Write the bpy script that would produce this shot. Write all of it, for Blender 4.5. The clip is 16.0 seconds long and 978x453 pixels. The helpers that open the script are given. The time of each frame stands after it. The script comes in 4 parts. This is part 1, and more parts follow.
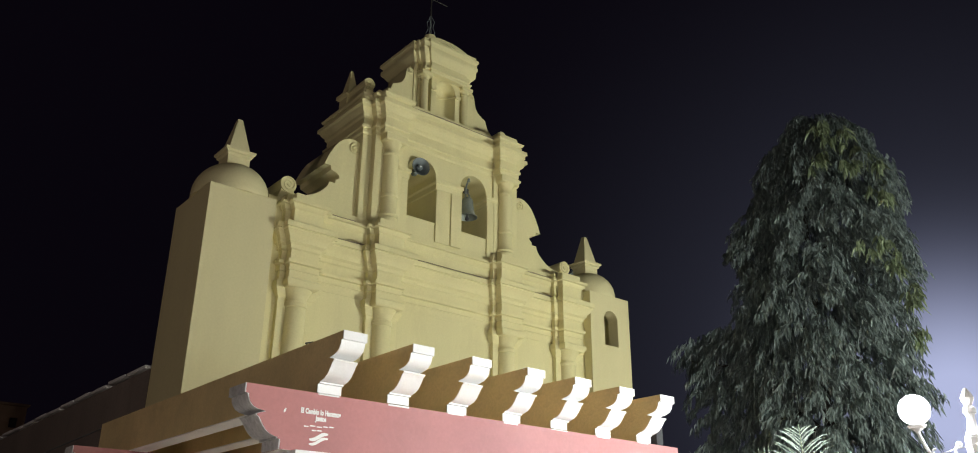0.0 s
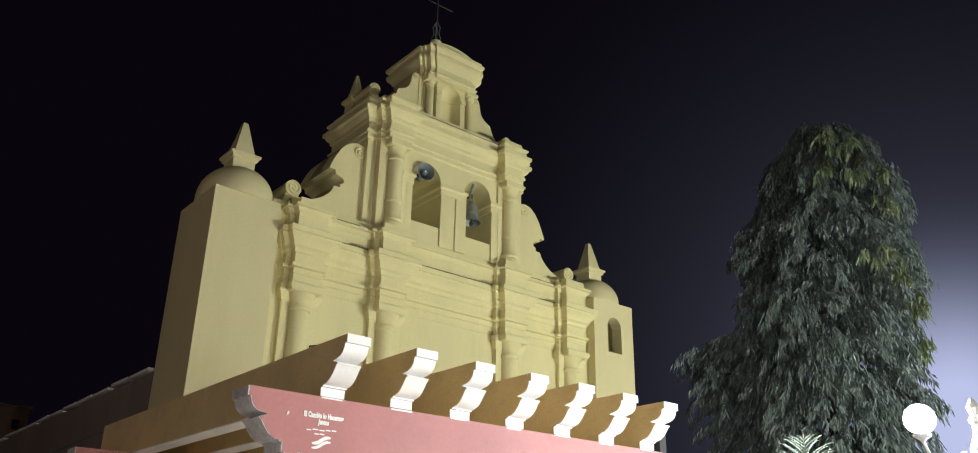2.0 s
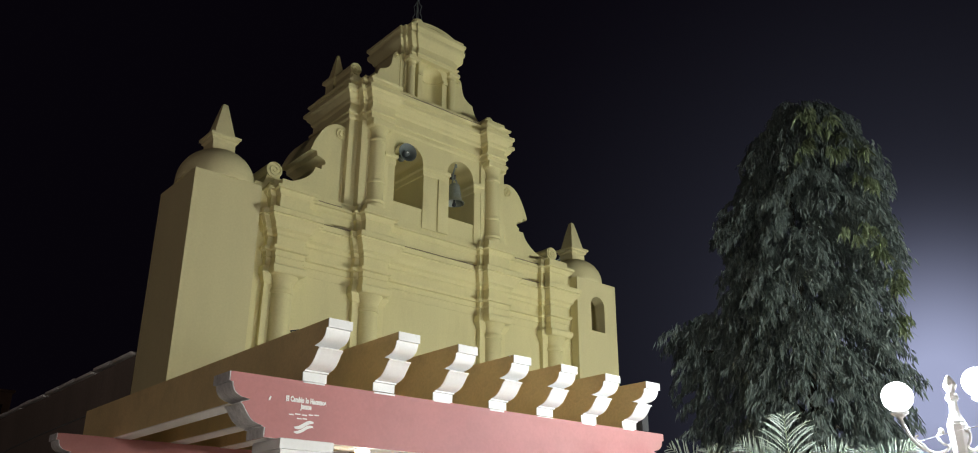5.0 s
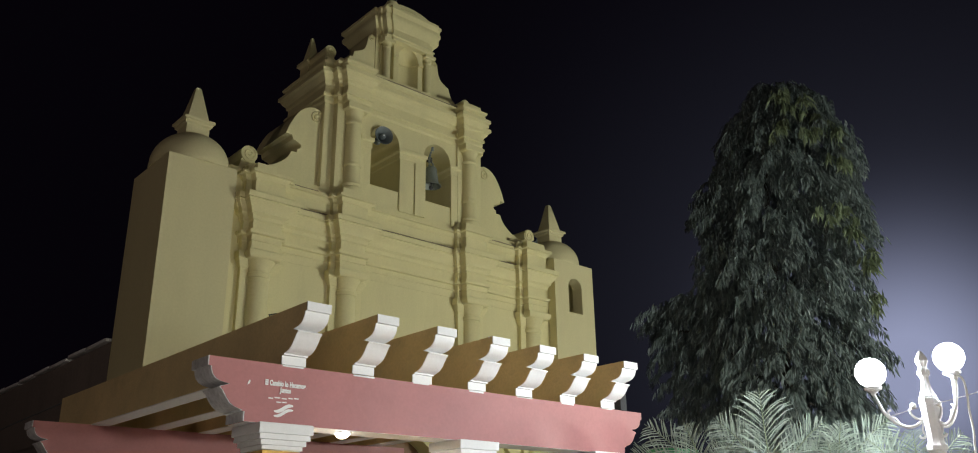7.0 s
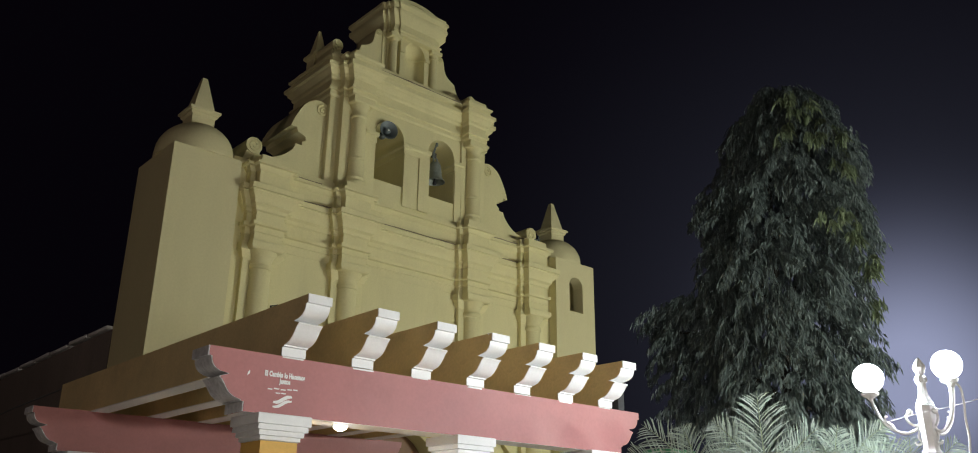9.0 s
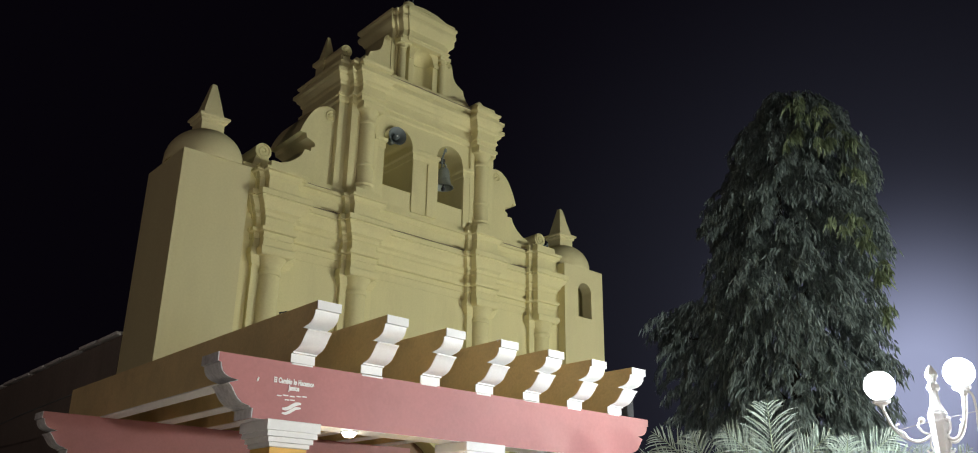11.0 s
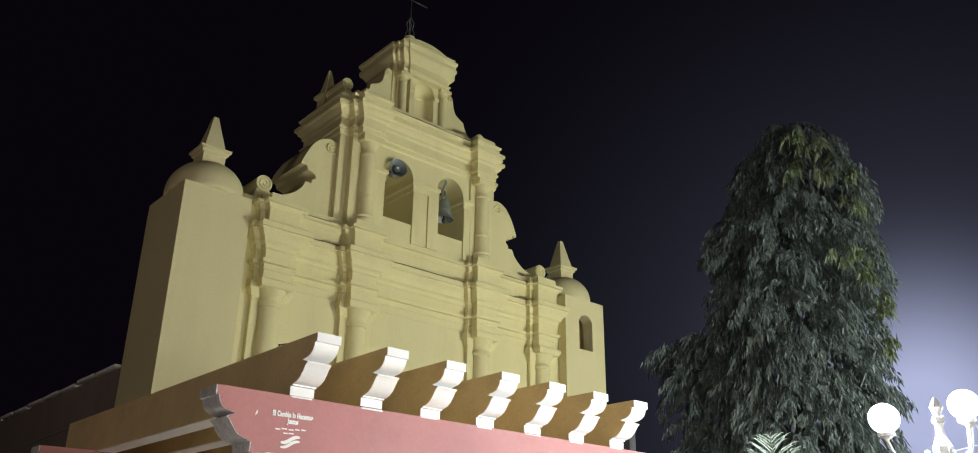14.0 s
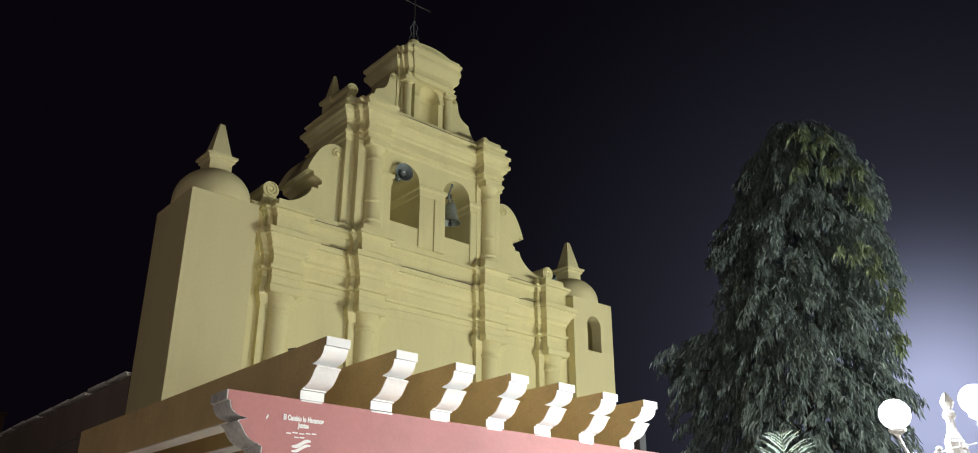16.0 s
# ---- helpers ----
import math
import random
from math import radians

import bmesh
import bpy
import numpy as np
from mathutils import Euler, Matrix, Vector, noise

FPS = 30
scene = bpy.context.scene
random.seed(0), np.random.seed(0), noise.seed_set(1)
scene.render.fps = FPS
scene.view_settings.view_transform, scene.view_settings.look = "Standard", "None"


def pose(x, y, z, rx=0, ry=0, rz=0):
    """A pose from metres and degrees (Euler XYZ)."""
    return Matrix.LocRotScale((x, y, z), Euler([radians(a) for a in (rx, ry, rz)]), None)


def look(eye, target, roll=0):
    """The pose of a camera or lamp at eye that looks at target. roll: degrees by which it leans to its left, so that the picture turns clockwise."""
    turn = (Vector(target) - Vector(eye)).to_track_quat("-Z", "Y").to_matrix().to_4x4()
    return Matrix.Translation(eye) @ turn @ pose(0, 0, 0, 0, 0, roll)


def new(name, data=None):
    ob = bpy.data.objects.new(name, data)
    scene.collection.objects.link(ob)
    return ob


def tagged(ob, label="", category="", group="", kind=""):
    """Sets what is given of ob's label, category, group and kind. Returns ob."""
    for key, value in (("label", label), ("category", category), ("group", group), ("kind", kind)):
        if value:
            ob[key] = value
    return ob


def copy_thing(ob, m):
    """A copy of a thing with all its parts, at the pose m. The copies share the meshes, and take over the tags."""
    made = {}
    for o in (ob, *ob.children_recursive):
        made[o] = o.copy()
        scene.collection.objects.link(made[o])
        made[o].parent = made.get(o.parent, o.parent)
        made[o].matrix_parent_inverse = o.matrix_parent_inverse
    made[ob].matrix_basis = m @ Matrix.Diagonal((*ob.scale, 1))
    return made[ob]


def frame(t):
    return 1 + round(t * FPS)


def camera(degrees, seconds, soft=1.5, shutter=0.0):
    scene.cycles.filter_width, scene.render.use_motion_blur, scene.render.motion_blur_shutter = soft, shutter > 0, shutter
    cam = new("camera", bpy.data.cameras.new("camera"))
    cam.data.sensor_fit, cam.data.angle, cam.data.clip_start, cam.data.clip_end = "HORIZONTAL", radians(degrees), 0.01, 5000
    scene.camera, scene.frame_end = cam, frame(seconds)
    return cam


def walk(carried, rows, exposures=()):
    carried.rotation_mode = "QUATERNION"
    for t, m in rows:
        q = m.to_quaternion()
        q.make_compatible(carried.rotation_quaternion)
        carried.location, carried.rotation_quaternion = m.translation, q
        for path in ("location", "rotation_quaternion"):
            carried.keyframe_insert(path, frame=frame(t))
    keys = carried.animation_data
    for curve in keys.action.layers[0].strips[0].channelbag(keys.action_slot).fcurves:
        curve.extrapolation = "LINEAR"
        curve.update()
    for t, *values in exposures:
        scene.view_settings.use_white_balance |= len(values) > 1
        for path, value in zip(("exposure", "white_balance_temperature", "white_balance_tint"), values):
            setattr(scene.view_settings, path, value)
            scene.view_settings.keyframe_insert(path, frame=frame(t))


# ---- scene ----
# ---- camera ----
cam = camera(58.43, 16.0, soft=1.0)
# seconds, place, heading from the facade's run, tilt up, lean
PATH = [
    (0.0, -0.015, -0.015, 1.580, 50.719, 22.226, 0.563),
    (0.5, -0.005, -0.003, 1.577, 50.973, 22.327, 0.874),
    (1.0, 0.004, 0.017, 1.592, 50.948, 22.470, 0.824),
    (1.5, -0.016, 0.004, 1.569, 51.078, 23.002, 0.759),
    (2.0, -0.011, 0.007, 1.568, 50.991, 22.635, 1.164),
    (2.5, -0.001, 0.014, 1.588, 50.783, 22.695, 1.026),
    (3.0, -0.002, -0.011, 1.601, 50.594, 22.761, 0.831),
    (3.5, 0.011, -0.013, 1.610, 50.949, 22.780, 1.090),
    (6.0, 0.013, -0.005, 1.617, 48.783, 20.310, -0.506),
    (6.5, 0.022, 0.013, 1.614, 48.445, 20.258, -0.738),
    (7.0, -0.000, -0.000, 1.600, 48.220, 20.150, -0.750),
    (7.5, 0.025, 0.012, 1.604, 47.908, 19.998, -0.635),
    (8.0, 0.010, -0.023, 1.588, 47.859, 19.790, -0.054),
    (10.5, -0.023, -0.026, 1.588, 48.964, 20.213, 1.229),
    (11.0, -0.020, -0.017, 1.606, 48.988, 20.279, 0.888),
    (11.5, -0.010, -0.037, 1.600, 49.145, 20.616, 0.826),
    (12.0, -0.021, -0.029, 1.593, 49.224, 20.976, 0.766),
    (12.5, 0.011, 0.006, 1.611, 49.148, 21.425, 0.685),
    (13.0, -0.009, -0.005, 1.604, 49.193, 21.838, 0.770),
    (13.5, -0.011, 0.006, 1.612, 49.113, 22.115, 0.956),
    (14.0, -0.007, -0.002, 1.606, 49.056, 22.377, 0.841),
    (14.5, -0.012, -0.014, 1.600, 49.363, 22.577, 0.764),
    (15.0, -0.014, -0.014, 1.601, 49.333, 22.661, 0.503),
    (15.5, -0.025, -0.010, 1.588, 49.449, 22.611, 0.304),
    (16.0, -0.016, -0.008, 1.583, 49.527, 22.592, 0.126),
]


def aimed(x, y, z, heading, tilt, lean):
    h, e = radians(heading), radians(tilt)
    way = Vector((math.cos(e) * math.cos(h), math.cos(e) * math.sin(h), math.sin(e)))
    return look((x, y, z), Vector((x, y, z)) + way, lean)


walk(cam, [(t, aimed(*row)) for t, *row in PATH],
     exposures=[(0.0, 0.08), (1.0, 0.12), (1.5, 0.20), (2.0, 0.24), (2.5, 0.14), (3.6, 0.10), (5.9, -0.42), (8.2, -0.58), (10.3, -0.37), (12.0, -0.16), (14.0, 0.04), (16.0, 0.08)])

# ---- night sky and lamps ----
world = bpy.data.worlds.new("night_sky")
scene.world = world
world.use_nodes = True
wt = world.node_tree
wt.nodes.clear()
w_out = wt.nodes.new("ShaderNodeOutputWorld")
w_bg = wt.nodes.new("ShaderNodeBackground")
w_co = wt.nodes.new("ShaderNodeTexCoord")
# haze round the street lamp, painted into the sky colour as two lobes
w_dot = wt.nodes.new("ShaderNodeVectorMath")
w_dot.operation = "DOT_PRODUCT"
w_dot.inputs[1].default_value = (0.911, 0.377, 0.168)
w_lobe = wt.nodes.new("ShaderNodeMath")
w_lobe.operation = "POWER"
w_lobe.inputs[1].default_value = 180.0
w_wide = wt.nodes.new("ShaderNodeMath")
w_wide.operation = "POWER"
w_wide.inputs[1].default_value = 20.0
w_max = wt.nodes.new("ShaderNodeMath")
w_max.operation = "MAXIMUM"
w_max.inputs[1].default_value = 0.0
w_mul = wt.nodes.new("ShaderNodeMath")
w_mul.operation = "MULTIPLY_ADD"
w_mul.inputs[1].default_value = 0.062
w_ramp = wt.nodes.new("ShaderNodeMix")
w_ramp.data_type = "RGBA"
w_ramp.inputs[6].default_value = (0.0022, 0.0015, 0.0032, 1)
w_ramp.inputs[7].default_value = (0.43, 0.47, 0.70, 1)
wt.links.new(w_co.outputs["Generated"], w_dot.inputs[0])
wt.links.new(w_dot.outputs["Value"], w_max.inputs[0])
wt.links.new(w_max.outputs[0], w_lobe.inputs[0])
wt.links.new(w_max.outputs[0], w_wide.inputs[0])
wt.links.new(w_wide.outputs[0], w_mul.inputs[0])
wt.links.new(w_lobe.outputs[0], w_mul.inputs[2])
wt.links.new(w_mul.outputs[0], w_ramp.inputs[0])
wt.links.new(w_ramp.outputs[2], w_bg.inputs[0])
wt.links.new(w_bg.outputs[0], w_out.inputs[0])


def bulb_light(name, place, watts, colour, radius):
    data = bpy.data.lights.new(name, "POINT")
    data.energy, data.color, data.shadow_soft_size = watts, colour, radius
    ob = new(name, data)
    ob.location = place
    return ob


LAMP = Vector((9.34, 3.75, 0.0))
GLOBES = [Vector((9.15, 4.215, 3.27)), Vector((9.81, 3.65, 3.43))]
for place in GLOBES:
    bulb_light("street_lamp_light", place, 410, (0.89, 0.95, 1.0), 0.12)
disc = bpy.data.lights.new("pergola_light", "AREA")
disc.shape, disc.size, disc.energy, disc.color = "DISK", 0.11, 150, (1.0, 0.98, 0.95)
new("pergola_light", disc).location = (5.07, 8.03, 2.684)
# unseen added lights, the last a fill for left-facing sides: place, watts, colour
UNSEEN_LIGHTS = [((20.5, 0.5, 3.7), 6250, (0.94, 1.0, 0.90)), ((3.0, -2.6, 3.8), 1600, (1.0, 0.935, 0.82)), ((-22.0, 11.5, 6.0), 1600, (1.0, 0.79, 0.68))]
for place, watts, tint in UNSEEN_LIGHTS:
    bulb_light("unseen_light", place, watts, tint, 0.22)


# ---- materials ----
def material(name, base, rough=0.8, metal=0.0, grain=None, var=0.12, stain=0.0, stain_colour=(0.1, 0.08, 0.05),
             bump=0.15, grain_scale=60.0, blotch_scale=0.9, streak=False, island=False, piece=0.0):
    m = bpy.data.materials.new(name)
    m.use_nodes = True
    nt = m.node_tree
    bs = nt.nodes["Principled BSDF"]
    bs.inputs["Roughness"].default_value = rough
    bs.inputs["Metallic"].default_value = metal
    co = nt.nodes.new("ShaderNodeTexCoord")
    vec = co.outputs["Object"]
    fine = nt.nodes.new("ShaderNodeTexNoise")
    fine.inputs["Scale"].default_value, fine.inputs["Detail"].default_value = grain_scale, 6
    big = nt.nodes.new("ShaderNodeTexNoise")
    big.inputs["Scale"].default_value, big.inputs["Detail"].default_value = blotch_scale, 5
    big.inputs["Roughness"].default_value = 0.62
    nt.links.new(vec, fine.inputs["Vector"])
    if streak:
        mp = nt.nodes.new("ShaderNodeMapping")
        mp.inputs["Scale"].default_value = (1.0, 1.0, 0.16)
        nt.links.new(vec, mp.inputs[0])
        nt.links.new(mp.outputs[0], big.inputs["Vector"])
    else:
        nt.links.new(vec, big.inputs["Vector"])
    tone = nt.nodes.new("ShaderNodeMapRange")
    tone.inputs[1].default_value, tone.inputs[2].default_value = 0.28, 0.72
    tone.inputs[3].default_value, tone.inputs[4].default_value = 1 - var, 1 + var
    nt.links.new(big.outputs[0], tone.inputs[0])
    tone2 = nt.nodes.new("ShaderNodeMapRange")
    tone2.inputs[1].default_value, tone2.inputs[2].default_value = 0.3, 0.7
    tone2.inputs[3].default_value, tone2.inputs[4].default_value = 1 - var * 0.5, 1 + var * 0.5
    nt.links.new(fine.outputs[0], tone2.inputs[0])
    mul = nt.nodes.new("ShaderNodeMath")
    mul.operation = "MULTIPLY"
    nt.links.new(tone.outputs[0], mul.inputs[0])
    nt.links.new(tone2.outputs[0], mul.inputs[1])
    factor = mul.outputs[0]
    if piece or island:
        if island:
            src = nt.nodes.new("ShaderNodeNewGeometry").outputs["Random Per Island"]
        else:
            src = nt.nodes.new("ShaderNodeObjectInfo").outputs["Random"]
        rnd = nt.nodes.new("ShaderNodeMapRange")
        rnd.inputs[3].default_value, rnd.inputs[4].default_value = 1 - piece, 1 + piece
        nt.links.new(src, rnd.inputs[0])
        m2 = nt.nodes.new("ShaderNodeMath")
        m2.operation = "MULTIPLY"
        nt.links.new(factor, m2.inputs[0])
        nt.links.new(rnd.outputs[0], m2.inputs[1])
        factor = m2.outputs[0]
    sc = nt.nodes.new("ShaderNodeVectorMath")
    sc.operation = "SCALE"
    sc.inputs[0].default_value = base
    nt.links.new(factor, sc.inputs["Scale"])
    colour = sc.outputs[0]
    if stain:
        st = nt.nodes.new("ShaderNodeTexNoise")
        st.inputs["Scale"].default_value, st.inputs["Detail"].default_value = blotch_scale * 2.7, 8
        st.inputs["Roughness"].default_value = 0.7
        mp2 = nt.nodes.new("ShaderNodeMapping")
        mp2.inputs["Location"].default_value = (7.3, 2.1, 4.4)
        mp2.inputs["Scale"].default_value = (1.0, 1.0, 0.3 if streak else 1.0)
        nt.links.new(vec, mp2.inputs[0])
        nt.links.new(mp2.outputs[0], st.inputs["Vector"])
        rg = nt.nodes.new("ShaderNodeMapRange")
        rg.inputs[1].default_value, rg.inputs[2].default_value = 0.52, 0.78
        rg.inputs[3].default_value, rg.inputs[4].default_value = 0.0, stain
        nt.links.new(st.outputs[0], rg.inputs[0])
        mx = nt.nodes.new("ShaderNodeMix")
        mx.data_type = "RGBA"
        mx.inputs[7].default_value = (*stain_colour, 1)
        nt.links.new(rg.outputs[0], mx.inputs[0])
        nt.links.new(colour, mx.inputs[6])
        colour = mx.outputs[2]
    nt.links.new(colour, bs.inputs["Base Color"])
    rr = nt.nodes.new("ShaderNodeMapRange")
    rr.inputs[3].default_value, rr.inputs[4].default_value = max(rough - 0.12, 0.02), min(rough + 0.1, 1)
    nt.links.new(big.outputs[0], rr.inputs[0])
    nt.links.new(rr.outputs[0], bs.inputs["Roughness"])
    if bump:
        bp = nt.nodes.new("ShaderNodeBump")
        bp.inputs["Strength"].default_value, bp.inputs["Distance"].default_value = bump, 0.01
        nt.links.new(fine.outputs[0], bp.inputs["Height"])
        nt.links.new(bp.outputs[0], bs.inputs["Normal"])
    return m


def glow(name, colour, strength):
    m = bpy.data.materials.new(name)
    m.use_nodes = True
    bs = m.node_tree.nodes["Principled BSDF"]
    bs.inputs["Base Color"].default_value = (0.9, 0.9, 0.9, 1)
    bs.inputs["Emission Color"].default_value = (*colour, 1)
    bs.inputs["Emission Strength"].default_value = strength
    return m


def leafy(m, share=0.4):
    """Lets part of the light through, as thin leaves do."""
    nt = m.node_tree
    bs = nt.nodes["Principled BSDF"]
    tr = nt.nodes.new("ShaderNodeBsdfTranslucent")
    nt.links.new(bs.inputs["Base Color"].links[0].from_socket, tr.inputs["Color"])
    mx = nt.nodes.new("ShaderNodeMixShader")
    mx.inputs[0].default_value = share
    nt.links.new(bs.outputs[0], mx.inputs[1])
    nt.links.new(tr.outputs[0], mx.inputs[2])
    nt.links.new(mx.outputs[0], nt.nodes["Material Output"].inputs["Surface"])
    return m


STUCCO = material("cream_stucco", (0.668, 0.60, 0.322), 0.86, var=0.07, stain=0.22, stain_colour=(0.36, 0.29, 0.15),
                  bump=0.1, grain_scale=26, blotch_scale=0.55, streak=True)
# facade paint darkened slightly, standing in for weaker light on the towers
TOWER_STUCCO_DIM = material("tower_stucco_dim", (0.62, 0.552, 0.31), 0.86, var=0.06, stain=0.14, stain_colour=(0.36, 0.29, 0.15),
                        bump=0.1, grain_scale=22, blotch_scale=0.4, streak=True)
# base colour much darker than the facade stucco, with stains
DARK_STUCCO = material("dark_stained_side_wall", (0.20, 0.165, 0.145), 0.9, var=0.16, stain=0.45, stain_colour=(0.12, 0.09, 0.07),
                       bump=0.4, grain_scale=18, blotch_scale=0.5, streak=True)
WHITE = material("white_paint", (0.80, 0.80, 0.80), 0.55, var=0.04, stain=0.16, stain_colour=(0.42, 0.40, 0.38), bump=0.07,
                 grain_scale=40, blotch_scale=3.0)
RED = material("terracotta_red_paint", (0.415, 0.163, 0.160), 0.6, var=0.08, stain=0.22, stain_colour=(0.26, 0.07, 0.06), bump=0.07,
               grain_scale=30, blotch_scale=1.1)
OCHRE = material("ochre_brown_paint", (0.70, 0.54, 0.275), 0.7, var=0.12, stain=0.25, stain_colour=(0.30, 0.19, 0.08), bump=0.3,
                 grain_scale=30, blotch_scale=1.3)
YELLOW = material("golden_yellow_paint", (0.70, 0.42, 0.10), 0.65, var=0.07, stain=0.15, stain_colour=(0.4, 0.22, 0.06), bump=0.3,
                  grain_scale=30, blotch_scale=1.5)
BRONZE = material("old_bronze", (0.23, 0.25, 0.22), 0.55, 0.2, var=0.2, stain=0.4, stain_colour=(0.12, 0.20, 0.17), bump=0.3,
                  grain_scale=45, blotch_scale=5)
GREY_METAL = material("grey_enamel", (0.19, 0.215, 0.22), 0.5, 0.3, var=0.10, bump=0.1, grain_scale=40, blotch_scale=4)
DARK_METAL = material("dark_iron", (0.035, 0.035, 0.04), 0.75, 0.1, var=0.2, bump=0.2, grain_scale=50, blotch_scale=6)
CROSS_IRON = material("wrought_iron", (0.07, 0.065, 0.06), 0.55, 0.5, var=0.2, bump=0.2, grain_scale=50, blotch_scale=6)
LAMP_PAINT = material("lamp_white_enamel", (0.72, 0.72, 0.74), 0.35, 0.0, var=0.05, bump=0.1, grain_scale=40, blotch_scale=4)
DOOR_WOOD = material("door_wood", (0.20, 0.10, 0.045), 0.6, var=0.2, bump=0.3, grain_scale=40, blotch_scale=2, streak=True)
LEAF = leafy(material("tree_leaf", (0.215, 0.255, 0.245), 0.36, var=0.2, bump=0.0, grain_scale=9, blotch_scale=0.7, island=True, piece=0.25))
LEAF_LIGHT = leafy(material("young_leaf", (0.27, 0.32, 0.20), 0.45, var=0.2, bump=0.0, grain_scale=9, blotch_scale=0.7, island=True, piece=0.35))
PALM = leafy(material("palm_leaf", (0.26, 0.31, 0.26), 0.38, var=0.15, bump=0.0, grain_scale=12, blotch_scale=2.0, island=True, piece=0.3), 0.3)
PALM_STEM = material("palm_stem", (0.17, 0.21, 0.13), 0.5, var=0.15, bump=0.2, grain_scale=30, blotch_scale=3)
BARK = material("bark", (0.07, 0.065, 0.055), 0.9, var=0.25, bump=0.7, grain_scale=22, blotch_scale=2.2)
PAVING = material("plaza_paving", (0.36, 0.33, 0.30), 0.8, var=0.12, stain=0.3, bump=0.3, grain_scale=14, blotch_scale=0.4)
EARTH = material("dark_ground", (0.10, 0.095, 0.085), 0.9, var=0.2, stain=0.3, bump=0.4, grain_scale=6, blotch_scale=0.1)
GREEN_TIN = material("green_tin", (0.02, 0.16, 0.06), 0.45, 0.1, var=0.1, bump=0.1, grain_scale=20, blotch_scale=2)
HOUSE_WALL = material("far_house_wall", (0.36, 0.24, 0.16), 0.9, var=0.2, stain=0.3, bump=0.3, grain_scale=10, blotch_scale=0.6)
BARE_END = material("unpainted_cement", (0.62, 0.62, 0.64), 0.75, var=0.28, stain=0.6, stain_colour=(0.26, 0.25, 0.25), bump=0.5, grain_scale=24, blotch_scale=5.0, streak=True)
LETTER = material("white_lettering", (0.82, 0.81, 0.80), 0.6, var=0.06, bump=0.0)
BULB_SMALL = glow("lit_small_bulb", (1.0, 0.98, 0.95), 30.0)
GLOBE = glow("lit_globe", (0.92, 0.95, 1.0), 14.0)


# ---- mesh helpers ----
def part(name, bm, mat, parent=None, label="", sharp=35, smooth=True):
    bmesh.ops.remove_doubles(bm, verts=bm.verts, dist=1e-5)
    bmesh.ops.recalc_face_normals(bm, faces=bm.faces)
    lim = radians(sharp)
    for f in bm.faces:
        f.smooth = smooth
    for e in bm.edges:
        e.smooth = len(e.link_faces) == 2 and e.calc_face_angle(0) < lim
    me = bpy.data.meshes.new(name)
    bm.to_mesh(me)
    bm.free()
    me.materials.append(mat)
    ob = new(name, me)
    if parent is not None:
        ob.parent = parent
    if label:
        ob["label"] = label
    return ob


def again(ob, parent, m):
    """The same part once more, on the same mesh, with what hangs under it."""
    twin = copy_thing(ob, m)
    twin.parent = parent
    return twin


def empty(name, place, label, category, group="", kind=""):
    ob = new(name)
    ob.location = place
    ob.empty_display_size = 0.3
    return tagged(ob, label, category, group, kind)


def box(bm, x0, x1, y0, y1, z0, z1, soft=0.0):
    vs = bmesh.ops.create_cube(bm, size=1.0)["verts"]
    for v in vs:
        v.co = Vector((x0 + (v.co.x + 0.5) * (x1 - x0), y0 + (v.co.y + 0.5) * (y1 - y0), z0 + (v.co.z + 0.5) * (z1 - z0)))
    if soft:
        es = list({e for v in vs for e in v.link_edges})
        bmesh.ops.bevel(bm, geom=es, offset=soft, segments=2, affect="EDGES", profile=0.6)
    return bm


def boxed(*a, soft=0.012):
    return box(bmesh.new(), *a, soft=soft)


def lathe(profile, seg=28, centre=(0, 0), bm=None, sx=1.0, sy=1.0, capped=True):
    bm = bm or bmesh.new()
    rings = []
    for r, z in profile:
        if r < 1e-4:
            rings.append([bm.verts.new((centre[0], centre[1], z))])
        else:
            rings.append([bm.verts.new((centre[0] + sx * r * math.cos(2 * math.pi * i / seg),
                                        centre[1] + sy * r * math.sin(2 * math.pi * i / seg), z)) for i in range(seg)])
    for a, b in zip(rings, rings[1:]):
        for i in range(seg):
            j = (i + 1) % seg
            if len(a) == 1 and len(b) == 1:
                continue
            if len(a) == 1:
                bm.faces.new((a[0], b[j], b[i]))
            elif len(b) == 1:
                bm.faces.new((a[i], a[j], b[0]))
            else:
                bm.faces.new((a[i], a[j], b[j], b[i]))
    for ring in (rings[0], rings[-1]):
        if len(ring) > 1 and capped:
            bm.faces.new(ring)
    return bm


def offset_loop(loop, d):
    out = []
    n = len(loop)
    for i in range(n):
        p, q, s = Vector(loop[i - 1]), Vector(loop[i]), Vector(loop[(i + 1) % n])
        a, b = (q - p).normalized(), (s - q).normalized()
        na, nb = Vector((a.y, -a.x)), Vector((b.y, -b.x))
        k = 1 + na.dot(nb)
        m = (na + nb) / k if k > 1e-6 else na
        out.append(q + m * d)
    return out


